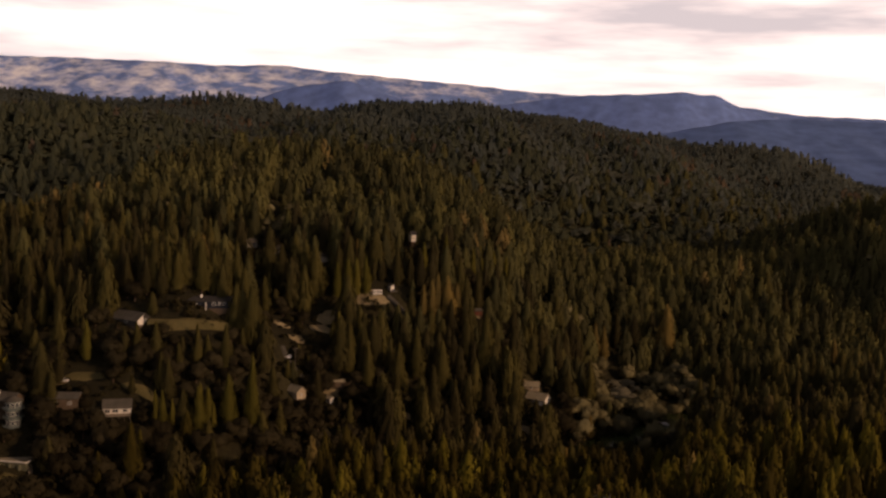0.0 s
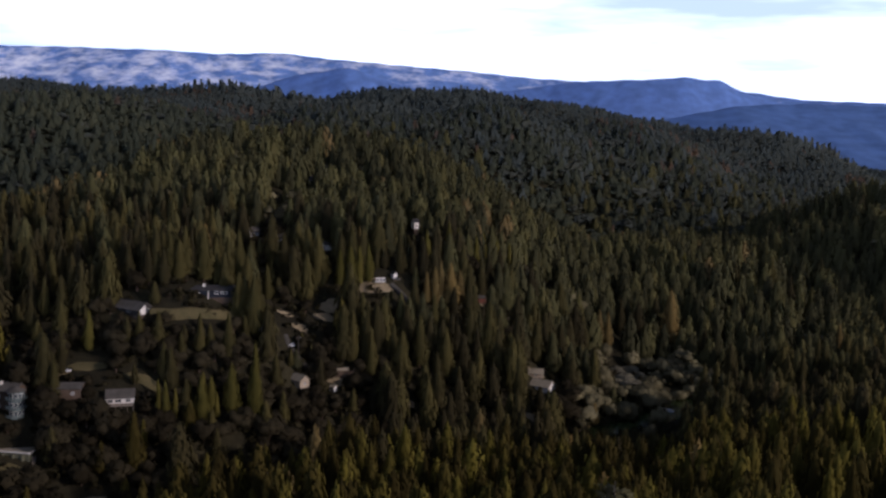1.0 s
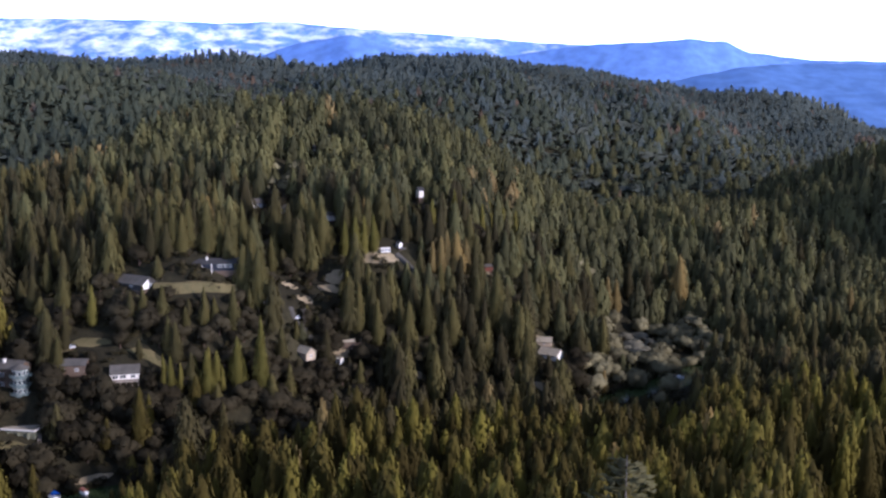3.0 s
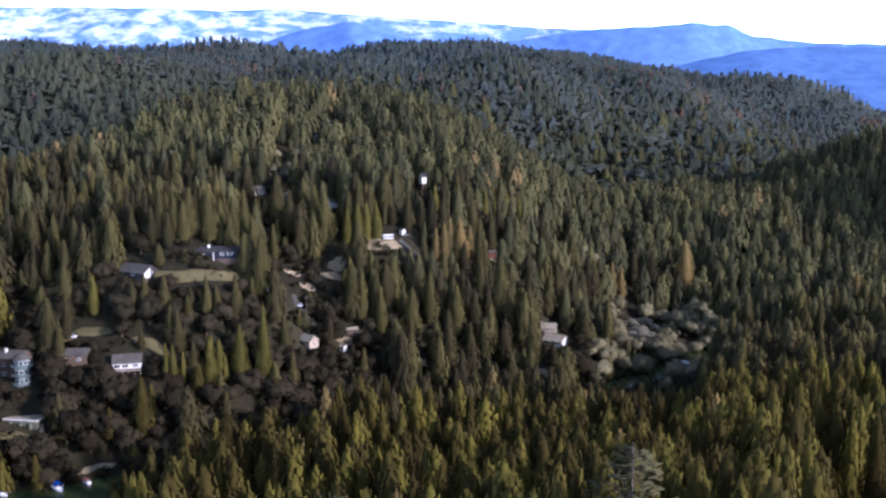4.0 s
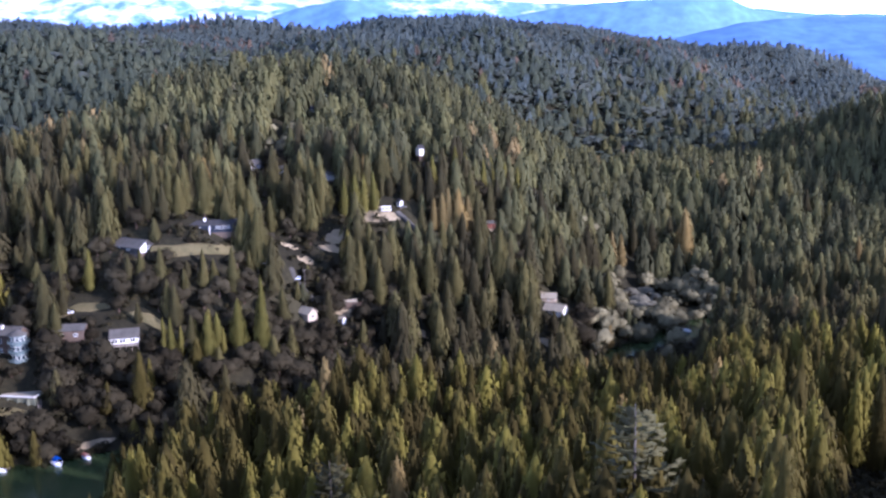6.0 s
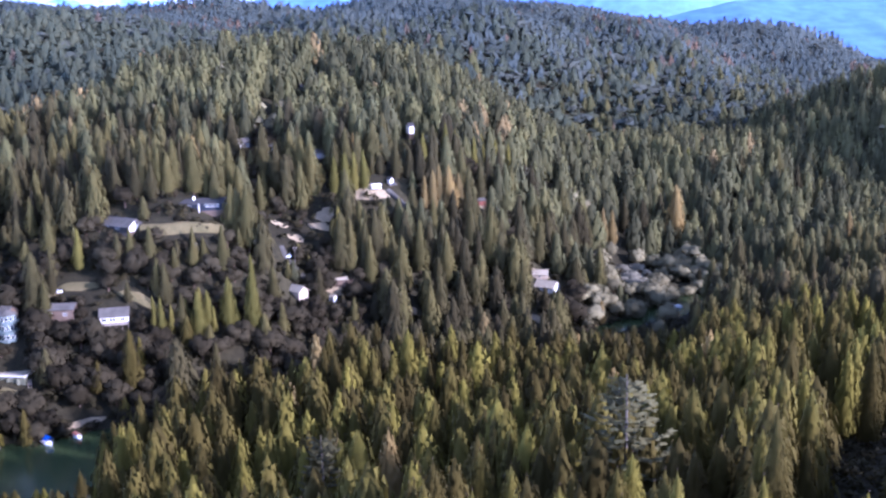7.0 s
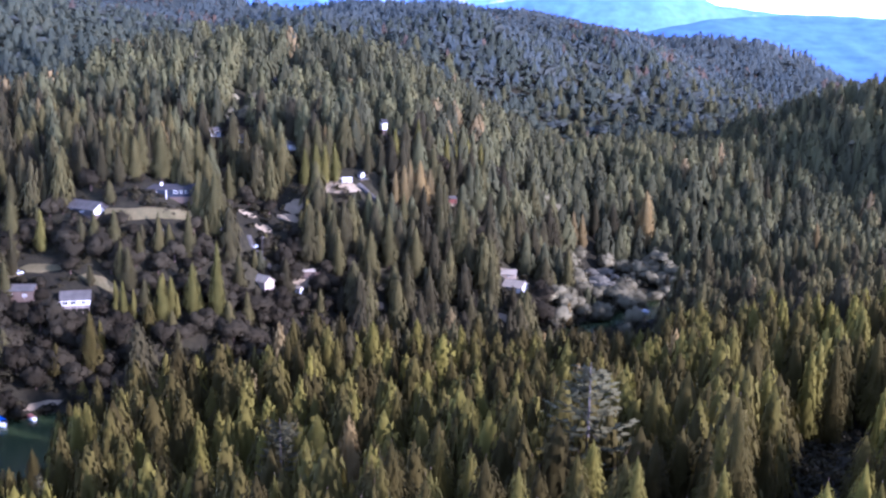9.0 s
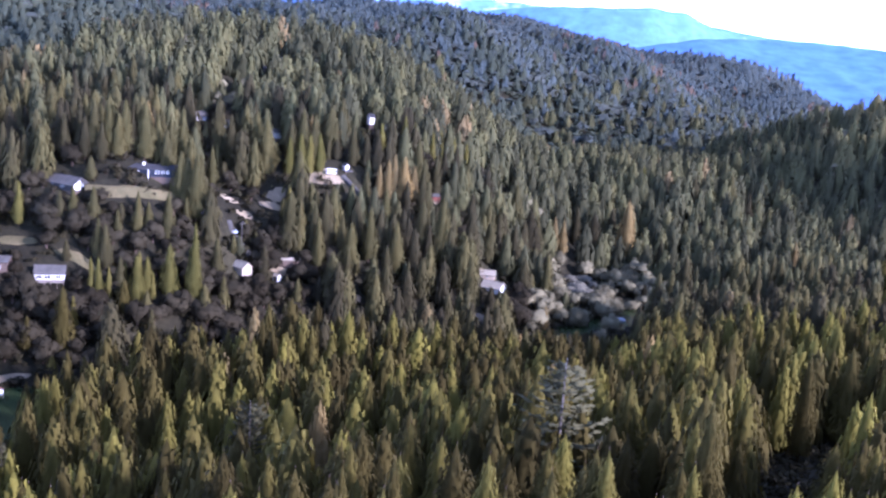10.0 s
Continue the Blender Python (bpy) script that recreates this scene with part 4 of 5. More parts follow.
joined("oak_ridge_woods", low, x[far_oak], y[far_oak], h[far_oak] * 0.55, w[far_oak] * 1.3, HAZED_OAK, "leafless oaks on the farther ridges, colour greyed with haze", "oak woods", lie=1.0)
# low oaks and brush that close the gaps between the far conifers
x, y = scatter(860, 1500, 7.2, 0.46, 20, 1.0)
keep = behind_crest(x, y)
x, y = x[keep], y[keep]
h, w = 7 + 3.5 * rng.random(len(x)), 1.5 + 0.5 * rng.random(len(x))
deep = y + 260 * (rng.random(len(x)) - 0.5) > 1120
joined("back_slope_brush", low, x[~deep], y[~deep], h[~deep], w[~deep], HAZED_BACK_NEEDLES, "low haze-tinted green oaks between the conifers behind the hill", "oak woods", lie=1.0)
joined("ridge_brush", low, x[deep], y[deep], h[deep], w[deep], HAZED_OAK, "low haze-tinted grey-green oaks between the conifers of the ridges", "oak woods", lie=1.0)
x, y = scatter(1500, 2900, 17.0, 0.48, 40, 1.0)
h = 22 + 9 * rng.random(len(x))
joined("distant_forest", tiny, x, y, h, 1.1 + 0.6 * rng.random(len(x)), HAZED_NEEDLES, "distant haze-tinted wooded ridges under the mountains", "forest", lie=1.0)



# ---- draped strips and patches on the ground ----
def patch(name, x, y, rx, ry, turn, mat, label, category, lift=0.12):
    """An irregular piece of open ground that follows the slope."""
    r = random.Random(int(x * 7 + y * 13))
    ph = [r.random() * 6.28 for _ in range(4)]
    c, s = math.cos(radians(turn)), math.sin(radians(turn))
    v, f, n, rings = [], [], 36, 7
    for k in range(rings):
        for j in range(n):
            a = 6.283 * j / n
            q = (k + 0.02) / (rings - 1) * (1 + 0.16 * math.sin(2 * a + ph[0]) + 0.12 * math.sin(3 * a + ph[1]) + 0.07 * math.sin(7 * a + ph[2]))
            px, py = rx * q * math.cos(a), ry * q * math.sin(a)
            v.append((x + px * c - py * s, y + px * s + py * c))
    v = np.array(v)
    z = ground_z(v[:, 0], v[:, 1]) + lift
    z[-n:] -= lift + 0.3
    f = [(k * n + j, k * n + (j + 1) % n, (k + 1) * n + (j + 1) % n, (k + 1) * n + j) for k in range(rings - 1) for j in range(n)]
    return tagged(mesh_object(name, np.column_stack([v, z]), f, mat), label, category, kind="structure")


def strip(name, line, width, mat, label, category, lift=0.2):
    pts = []
    for (ax, ay), (bx, by) in zip(line, line[1:]):
        n = max(2, int(math.hypot(bx - ax, by - ay) / 2))
        pts += [(ax + (bx - ax) * k / n, ay + (by - ay) * k / n) for k in range(n)]
    pts = np.array(pts + [line[-1]])
    for _ in range(4):
        pts[1:-1] = (pts[:-2] + 2 * pts[1:-1] + pts[2:]) / 4
    d = np.gradient(pts, axis=0)
    d /= np.linalg.norm(d, axis=1)[:, None]
    side = np.column_stack([-d[:, 1], d[:, 0]]) * width / 2
    mid = ground_z(pts[:, 0], pts[:, 1]) + lift
    v = []
    for k, off in ((-1.25, -0.9), (-1, 0), (0, 0.06), (1, 0), (1.25, -0.9)):
        q = pts + side * k
        g = ground_z(q[:, 0], q[:, 1])
        v.append(np.column_stack([q, np.maximum(mid, g * 0.5 + mid * 0.5 + 0.1) + off if abs(k) <= 1 else np.minimum(mid, g) + off]))
    n = len(pts)
    v = np.concatenate(v)
    f = [(c * n + i, c * n + i + 1, (c + 1) * n + i + 1, (c + 1) * n + i) for c in range(4) for i in range(n - 1)]
    return tagged(mesh_object(name, v, f, mat), label, category, kind="structure")


MEADOWS = [("meadow_1", -168, 470, 10, 3.2, 8, GRASS, "dry grass clearing above the lake houses"), ("meadow_2", -140, 467, 10, 3, -5, GRASS, "dry grass clearing beside a pine"),
           ("clearing_1", -180, 466, 6, 3, 0, DIRT, "bare pale dirt yard"),
           ("clearing_2", -43, 575, 14, 4.5, 14, DIRT, "bare dirt yard beside a parked trailer"), ("clearing_3", -65, 558, 6, 5, 30, DIRT, "pale dirt bank beside the road"),
           ("clearing_4", -67, 550, 6, 3, 10, DIRT, "pale dirt bank beside the road"), ("clearing_5", -88, 542, 5, 3, 10, DIRT, "reddish dirt bank"),
           ("clearing_6", -78, 537, 5, 3, 0, DIRT, "reddish dirt bank beside the road"), ("clearing_7", -100, 560, 6, 2, 10, DIRT, "pale dirt track among oaks"),
           ("clearing_8", -19, 516, 5, 2.5, 10, DIRT, "sunlit tan clearing between pines"), ("clearing_9", 50, 569, 7, 3.5, 10, DIRT, "pale gravel yard behind a house"),
           ("clearing_10", 47, 528, 5, 2.5, 0, DIRT, "sunlit bare ground between trunks"), ("clearing_11", 115, 638, 12, 23, 0, ROCK, "pale rocky clearing with boulders"),
           ("clearing_12", -184, 416, 9, 3, 0, GRASS, "grassy shore bank below the lake house"), ("clearing_13", -149, 409, 9, 1.8, 28, DIRT, "narrow tan beach at the water"),
           ("clearing_14", 20, 600, 4, 2, 0, DIRT, "small tan clearing"), ("clearing_15", 34, 588, 4, 2, 0, DIRT, "small tan clearing"),
           ("meadow_4", -150, 489, 14, 3.5, 5, GRASS, "grassy terrace below a house"), ("clearing_16", -54, 517, 9, 2.5, 10, DIRT, "tan dirt track below the road")]
for nm, px, py, rx, ry, turn, mt, lb in MEADOWS:
    patch(nm, px, py, rx, ry, turn, mt, lb, "clearing")
strip("meadow_3", [(-146, 498), (-134, 499), (-121, 504), (-110, 511), (-101, 520)], 6.8, GRASS, "mown dry meadow below two houses", "clearing")
strip("road_1", [(-13, 565), (-19, 571), (-25, 576), (-32, 580)], 3.8, ASPHALT, "grey asphalt lane past the dirt yard", "road")
strip("road_2", [(-84, 524), (-81, 518), (-74, 517.5), (-68, 511)], 3.0, ASPHALT, "grey asphalt bend beside the pale house", "road")


# ---- houses ----
def window(parent, x, y, z, w, h, facing, frame_mat=WHITE, name="window"):
    """A framed window on a wall; facing is 'front', 'right' or 'left'."""
    fr = bmesh.new()
    t = 0.14
    for x0, z0, x1, z1 in ((-w / 2, -h / 2, w / 2, -h / 2 + t), (-w / 2, h / 2 - t, w / 2, h / 2), (-w / 2, -h / 2 + t, -w / 2 + t, h / 2 - t), (w / 2 - t, -h / 2 + t, w / 2, h / 2 - t), (-t / 2, -h / 2 + t, t / 2, h / 2 - t)):
        box(fr, x0, -0.09, z0, x1, 0.03, z1)
    ob = part(name, fr, frame_mat, parent)
    ob.matrix_basis = pose(x, y, z, 0, 0, {"front": 0, "right": 90, "left": -90}[facing])
    part("pane", box(bmesh.new(), -w / 2 + t, -0.03, -h / 2 + t, w / 2 - t, 0.02, h / 2 - t), GLASS, ob)
    return ob


def house(name, label, x, y, z, turn, L, W, H, rise, wall, roof, wins=(), chimney=None, deck=False, overhang=0.6, below=4.0, group="houses on the slope", door=None, trim=None):
    t = thing(name, label, "house", pose(x, y, z, 0, 0, turn), group)
    part("wall", prism(bmesh.new(), [(-W / 2, 0), (W / 2, 0), (W / 2, H), (0, H + rise), (-W / 2, H)], -L / 2, L / 2), wall, t)
    part("foundation", box(bmesh.new(), -L / 2 + 0.15, -W / 2 + 0.15, -below, L / 2 - 0.15, W / 2 - 0.15, 0.0), BROWN_WALL, t, "dark timber skirting")
    s, th, o = rise / (W / 2), 0.28, overhang
    for sgn, nm in ((-1, "roof"), (1, "roof")):
        out = [(0, H + rise + 0.05), (sgn * (W / 2 + o), H - s * o + 0.05), (sgn * (W / 2 + o), H - s * o + 0.05 + th), (0, H + rise + 0.05 + th)]
        part(nm, prism(bmesh.new(), out, -L / 2 - o, L / 2 + o), roof, t)
    part("ridge_cap", box(bmesh.new(), -L / 2 - o, -0.22, H + rise + 0.16, L / 2 + o, 0.22, H + rise + 0.44, 0.05), roof, t)
    part("fascia", box(bmesh.new(), -L / 2 - o, -W / 2 - o - 0.06, H - s * o + 0.02, L / 2 + o, -W / 2 - o + 0.0, H - s * o + 0.30), trim or roof, t)
    for face, u0, zz, ww, hh in wins:
        if face == "front":
            window(t, u0, -W / 2, zz, ww, hh, "front")
        elif face == "right":
            window(t, L / 2, u0, zz, ww, hh, "right")
        else:
            window(t, -L / 2, u0, zz, ww, hh, "left")
    if door:
        part("door", box(bmesh.new(), door - 0.5, -W / 2 - 0.06, 0, door + 0.5, -W / 2 + 0.02, 2.05, 0.02), BROWN_WALL, t)
    if chimney:
        cx, cy, ch = chimney
        c = part("chimney", box(bmesh.new(), cx - 0.6, cy - 0.5, H, cx + 0.6, cy + 0.5, H + rise + ch, 0.05), WHITE, t, "white painted chimney")
        part("chimney_cap", box(bmesh.new(), cx - 0.75, cy - 0.65, H + rise + ch, cx + 0.75, cy + 0.65, H + rise + ch + 0.2), GREY_ROOF, c)
    if deck:
        part("deck", box(bmesh.new(), -L / 2 - 1, -W / 2 - 3.0, -0.45, L / 2, -W / 2, -0.2), DECK, t, "weathered timber deck")
        for k in range(6):
            u1 = -L / 2 - 0.9 + k * (L + 0.8) / 5
            part("post", box(bmesh.new(), u1 - 0.09, -W / 2 - 2.95, -below - 2, u1 + 0.09, -W / 2 - 2.77, 0.75), DECK, t)
        part("handrail", box(bmesh.new(), -L / 2 - 1, -W / 2 - 3.0, 0.75, L / 2, -W / 2 - 2.88, 0.87), DECK, t)
    return t


house("lake_house", "white lake house with grey shingle roof and wide windows", -148.5, 457, gz(-148.5, 457) - 2.0, 14, 12.0, 8, 2.6, 3.0, WHITE, GREY_ROOF,
      [("front", -4.2, 1.4, 2.6, 1.7), ("front", -0.8, 1.4, 2.8, 1.7), ("front", 3.6, 1.4, 2.2, 1.5), ("right", 0, 1.5, 2.0, 1.6)], deck=True, trim=WHITE)
house("hill_house", "grey hillside house with a white gable end", -156, 500.5, gz(-154, 498) - 2.4, -30, 19, 9.5, 3.0, 3.0, DARK_WALL, GREY_ROOF,
      [("front", -5, 2.2, 2.4, 1.6), ("front", 2, 2.2, 2.4, 1.6), ("right", 0, 2.4, 2.6, 1.8)])
# white siding only where sun strikes the gable; the rest stays dark
part("gable_lit_siding", prism(bmesh.new(), [(-4.5, 0.6), (-0.6, 0.6), (-0.6, 5.2), (-4.5, 3.0)], 9.52, 9.62), WHITE, bpy.data.objects["hill_house"], "white gable siding, only over the sunlit part")
house("blue_house", "long dark blue house with white windows and white chimney", -119, 516, gz(-119, 512) + 0.2, 10, 23, 9, 3.6, 1.7, BLUE_WALL, DARK_ROOF,
      [("front", 1.5, 2.4, 2.2, 1.5), ("front", 4.2, 2.4, 1.6, 1.5), ("front", 6.4, 2.4, 1.4, 1.5), ("front", -7.5, 2.2, 1.4, 1.2)], chimney=(-5.0, -1.0, 1.4))
for px in (-2.6, 11.2):
    part("porch_column", box(bmesh.new(), px - 0.22, -5.9, -4, px + 0.22, -5.5, 3.5), WHITE, bpy.data.objects["blue_house"], "white porch column")
tower_house = house("teal_house", "brown lake house with a pale teal round tower", -198, 450, gz(-193, 444) - 1, -12, 15, 9, 10.5, 2.6, BROWN_WALL, GREY_ROOF,
      [("front", -5, 7.5, 2.0, 1.8), ("front", -1, 7.5, 2.0, 1.8), ("front", -5, 3.4, 2.0, 1.8), ("front", -1, 3.4, 2.0, 1.8)], below=6, chimney=(-1.5, -1.5, 1.2))


def ring(bm, cx, cy, r0, r1, z0, z1, n=12):
    """A round wall or slab, tapering from r0 to r1."""
    lo = [bm.verts.new((cx + r0 * math.cos(6.2832 * k / n), cy + r0 * math.sin(6.2832 * k / n), z0)) for k in range(n)]
    hi = [bm.verts.new((cx + r1 * math.cos(6.2832 * k / n), cy + r1 * math.sin(6.2832 * k / n), z1)) for k in range(n)]
    bm.faces.new(lo[::-1])
    bm.faces.new(hi)
    for k in range(n):
        bm.faces.new((lo[k], lo[(k + 1) % n], hi[(k + 1) % n], hi[k]))
    return bm


round_tower = part("tower", ring(bmesh.new(), 8.2, -4.5, 3.5, 3.5, -8, 11.2), TEAL_WALL, tower_house, "pale teal twelve-sided tower")
part("tower_roof", ring(bmesh.new(), 8.2, -4.5, 4.3, 0.3, 11.2, 13.2), GREY_ROOF, round_tower)
for z0 in (-0.4, 3.6, 7.6):
    part("balcony", ring(bmesh.new(), 8.2, -4.5, 4.7, 4.7, z0, z0 + 0.25), TEAL_WALL, round_tower, "pale teal balcony slab")
    rail = bmesh.new()
    for k in range(24):
        a0, a1 = 6.2832 * k / 24, 6.2832 * (k + 1) / 24
        c0, s0, c1, s1 = math.cos(a0), math.sin(a0), math.cos(a1), math.sin(a1)
        q = [rail.verts.new((8.2 + rr * c, -4.5 + rr * sn, zz)) for rr in (4.68, 4.6) for zz in (z0 + 0.95, z0 + 1.1) for c, sn in ((c0, s0), (c1, s1))]
        for f4 in ((0, 1, 3, 2), (4, 6, 7, 5), (2, 3, 7, 6), (0, 4, 5, 1)):
            rail.faces.new([q[i] for i in f4])
        box(rail, 8.2 + 4.64 * c0 - 0.03, -4.5 + 4.64 * s0 - 0.03, z0 + 0.2, 8.2 + 4.64 * c0 + 0.03, -4.5 + 4.64 * s0 + 0.03, z0 + 0.97)
    part("balcony_rail", rail, TEAL_WALL, round_tower)
    for k in range(5):
        ang = -165 + 30 + k * 30 + 15
        w2 = part("window", box(bmesh.new(), -0.62, -0.10, -0.95, 0.62, 0.05, 0.95, 0.03), WHITE, round_tower)
        w2.matrix_basis = pose(8.2 + 3.42 * math.cos(radians(ang)), -4.5 + 3.42 * math.sin(radians(ang)), z0 + 1.95, 0, 0, ang + 90)
        p2 = part("pane", box(bmesh.new(), -0.52, -0.03, -0.85, 0.52, 0.0, 0.85), GLASS, round_tower)
        p2.matrix_basis = w2.matrix_basis @ pose(0, -0.10, 0)
house("brown_house", "brown timber house with pale grey roof", -171, 453, gz(-171, 453) - 1, 5, 13, 8, 5.2, 1.6, BROWN_WALL, GREY_ROOF, [("front", -3, 3.0, 1.8, 1.5), ("front", 3, 3.0, 1.8, 1.5)])
house("pale_roof_house", "tan house with a broad pale roof", 54, 557, gz(54, 557) - 1.0, -30, 11, 9, 3.0, 2.6, WHITE, PALE_ROOF, [("front", -3, 2, 1.6, 1.4), ("front", 2, 2, 1.6, 1.4)])
house("garage", "tan garage with a low pale roof", 51, 566, gz(51, 566) - 0.6, -8, 8, 6, 2.6, 1.8, TAN_WALL, PALE_ROOF, [("front", 0, 1.6, 1.4, 1.2)], group="sheds")
house("roadside_house", "small pale house with white roof beside the lane", -73, 503, gz(-73, 503) - 1.5, -40, 7.5, 6, 4.0, 2.2, TAN_WALL, PALE_ROOF, [("front", -2, 2.3, 1.6, 1.5), ("right", 0, 2.3, 1.6, 1.6)])
house("white_shed", "little white shed among dark oaks", -57, 510, gz(-57, 510), -30, 3.0, 2.6, 2.6, 0.8, WHITE, PALE_ROOF, overhang=0.25, below=2, group="sheds", door=0.01)
house("hilltop_house", "small white house among the pines", -23, 684, gz(-23, 684) + 4.0, 35, 3.6, 3.6, 5.0, 1.4, WHITE, DARK_ROOF, [("front", 0, 2, 1.2, 1.4)], below=10)
house("upper_house", "white-gabled house half hidden by oaks", -120, 624, gz(-120, 624), 35, 6, 4.6, 3.4, 1.8, WHITE, GREY_ROOF, [("front", 1, 2.2, 1.5, 1.4)])
house("upper_house", "white-gabled house behind a pine", -102, 616, gz(-102, 616) + 0.4, -20, 5, 4.4, 3.0, 1.8, WHITE, GREY_ROOF, [("front", 1, 2.2, 1.5, 1.4)])
house("upper_house", "pale house with grey roof among pines", -72, 603, gz(-72, 603), 35, 6, 5, 3.4, 1.6, WHITE, GREY_ROOF, [("front", 1, 2.2, 1.5, 1.4)])
house("upper_house", "pale house behind the oaks", -114, 631, gz(-114, 631), -15, 5, 4.4, 3.0, 1.8, GREY_WALL, GREY_ROOF, [("front", 1, 2.2, 1.5, 1.4)])
house("crest_house", "tiny white house near the hill's crest", -103, 759, gz(-103, 759) + 2, 35, 4, 3.0, 3.4, 1.6, WHITE, DARK_ROOF, below=6)
house("yard_shed", "white gabled shed beside the dirt yard", -31, 583.5, gz(-31, 583.5), -50, 2.8, 2.4, 3.0, 1.0, WHITE, GREY_ROOF, overhang=0.3, below=2, group="sheds", door=0.01)
house("red_shed", "small reddish shed in a clearing", 20, 601, gz(20, 601), 10, 5, 3.6, 2.6, 1.0, RED_WALL, GREY_ROOF, overhang=0.3, below=2, group="sheds")
for px, py, tn, ln in ((-55, 521, 14, 9), (-49, 524, 14, 7)):
    house("flat_shed", "long low shed with tan roof", px, py, gz(px, py), tn, ln, 3.2, 2.4, 0.5, BROWN_WALL, PALE_ROOF, overhang=0.3, below=2, group="sheds")


def shore_house():
    """Concrete boathouse on the bank, with a white-edged flat roof."""
    t = thing("boathouse", "grey-green concrete boathouse with white roof edge", "boathouse", pose(-183, 426, -15.5, 0, 0, -8), "houses on the slope")
    part("wall", box(bmesh.new(), -7.5, -4, -6, 7.5, 6, 9.5, 0.1), BLOCK, t)
    part("roof", box(bmesh.new(), -7.9, -4.4, 9.5, 7.9, 6.3, 9.8), PALE_ROOF, t)
    part("fascia", box(bmesh.new(), -7.95, -4.6, 9.3, 7.95, -4.4, 10.1, 0.05), WHITE, t, "white painted parapet")
    part("fascia", box(bmesh.new(), 7.95, -4.6, 9.3, 8.15, 6.3, 10.1, 0.05), WHITE, t, "white painted parapet")
    for px in (-4.5, 0, 4.5):
        part("buttress", box(bmesh.new(), px - 0.5, -4.7, -6, px + 0.5, -4.0, 8.6, 0.08), BLOCK, t)
    for px in (-2.3, 2.3):
        window(t, px, -4.0, 4.0, 2.4, 3.4, "front", BLOCK)
    part("terrace", box(bmesh.new(), -1, -6.6, -6, 7, -4.7, -1.6, 0.1), BLOCK, t, "low concrete terrace at the foot")


shore_house()


def stairs(x0, y0, z0, x1, y1, z1, width):
    t = thing("stairs", "pale wooden stairs down the lake bank", "stairs", pose(x0, y0, z0), "")
    n = 22
    d = Vector((x1 - x0, y1 - y0, 0))
    turn = math.degrees(math.atan2(d.y, d.x))
    run, drop = d.length / n, (z1 - z0) / n
    for k in range(n):
        st = part("step", box(bmesh.new(), 0, -width / 2, -0.16, run + 0.05, width / 2, 0), DECK, t)
        st.matrix_basis = pose(d.x * k / n, d.y * k / n, drop * k + 0.6, 0, 0, turn)
    for side in (-1, 1):
        bm = bmesh.new()
        prism(bm, [(side * width / 2 - 0.05, 0.3), (side * width / 2 + 0.05, 0.3), (side * width / 2 + 0.05, 0.62), (side * width / 2 - 0.05, 0.62)], 0, d.length)
        for v in bm.verts:
            v.co.z += v.co.x / d.length * (z1 - z0)
        part("stringer", bm, DECK, t).matrix_basis = pose(0, 0, 0, 0, 0, turn)
    return t


stairs(-175.5, 424, gz(-175.5, 424), -169, 408, gz(-169, 408) + 0.2, 1.6)


def dock(name, x, y, turn, length, width, label):
    t = thing(name, label, "dock", pose(x, y, LAKE_Z, 0, 0, turn), "docks on the lake")
    n = int(length / 0.5)
    for k in range(n):
        part("plank", box(bmesh.new(), k * 0.5, -width / 2, 0.45, k * 0.5 + 0.46, width / 2, 0.53), DECK, t)
    for s in (-1, 1):
        part("beam", box(bmesh.new(), 0, s * width / 2 - 0.1, 0.2, length, s * width / 2 + 0.1, 0.45), DECK, t)
        for k in (0.5, length - 0.5):
            part("pile", box(bmesh.new(), k - 0.12, s * (width / 2 + 0.15) - 0.12, -4.5, k + 0.12, s * (width / 2 + 0.15) + 0.12, 1.1, 0.03), BARK, t)
    return t


dock("dock", -172, 404, -50, 11, 3.2, "weathered plank dock at the boats")
dock("dock", -181, 398, -60, 10, 2.4, "weathered plank dock on the far shore")
dock("dock", -153, 407, -60, 5, 1.8, "short plank dock at the beach")
dock("dock", 127, 583, -40, 6, 2.4, "pale plank dock in the cove")
dock("dock", 150, 602, -60, 6, 2.0, "short pale dock in the cove")


def hull(L, B, H):
    bm = bmesh.new()
    rings = []
    for u1, w1, k1 in ((0, 0.85, 0.25), (0.35, 1.0, 0.12), (0.7, 0.85, 0.10), (0.9, 0.45, 0.25), (1.0, 0.04, 0.7)):
        b = B / 2 * w1
        rings.append([bm.verts.new((u1 * L - L / 2, yy, zz)) for yy, zz in ((-b, H), (-b * 0.8, H * k1), (0, H * (k1 - 0.3)), (b * 0.8, H * k1), (b, H), (b * 0.75, H - 0.1), (-b * 0.75, H - 0.1))])
    for a, b in zip(rings, rings[1:]):
        for k in range(7):
            bm.faces.new((a[k], a[(k + 1) % 7], b[(k + 1) % 7], b[k]))
    bm.faces.new(rings[0][::-1])
    bm.faces.new(rings[-1])
    bmesh.ops.recalc_face_normals(bm, faces=bm.faces)
    return bm


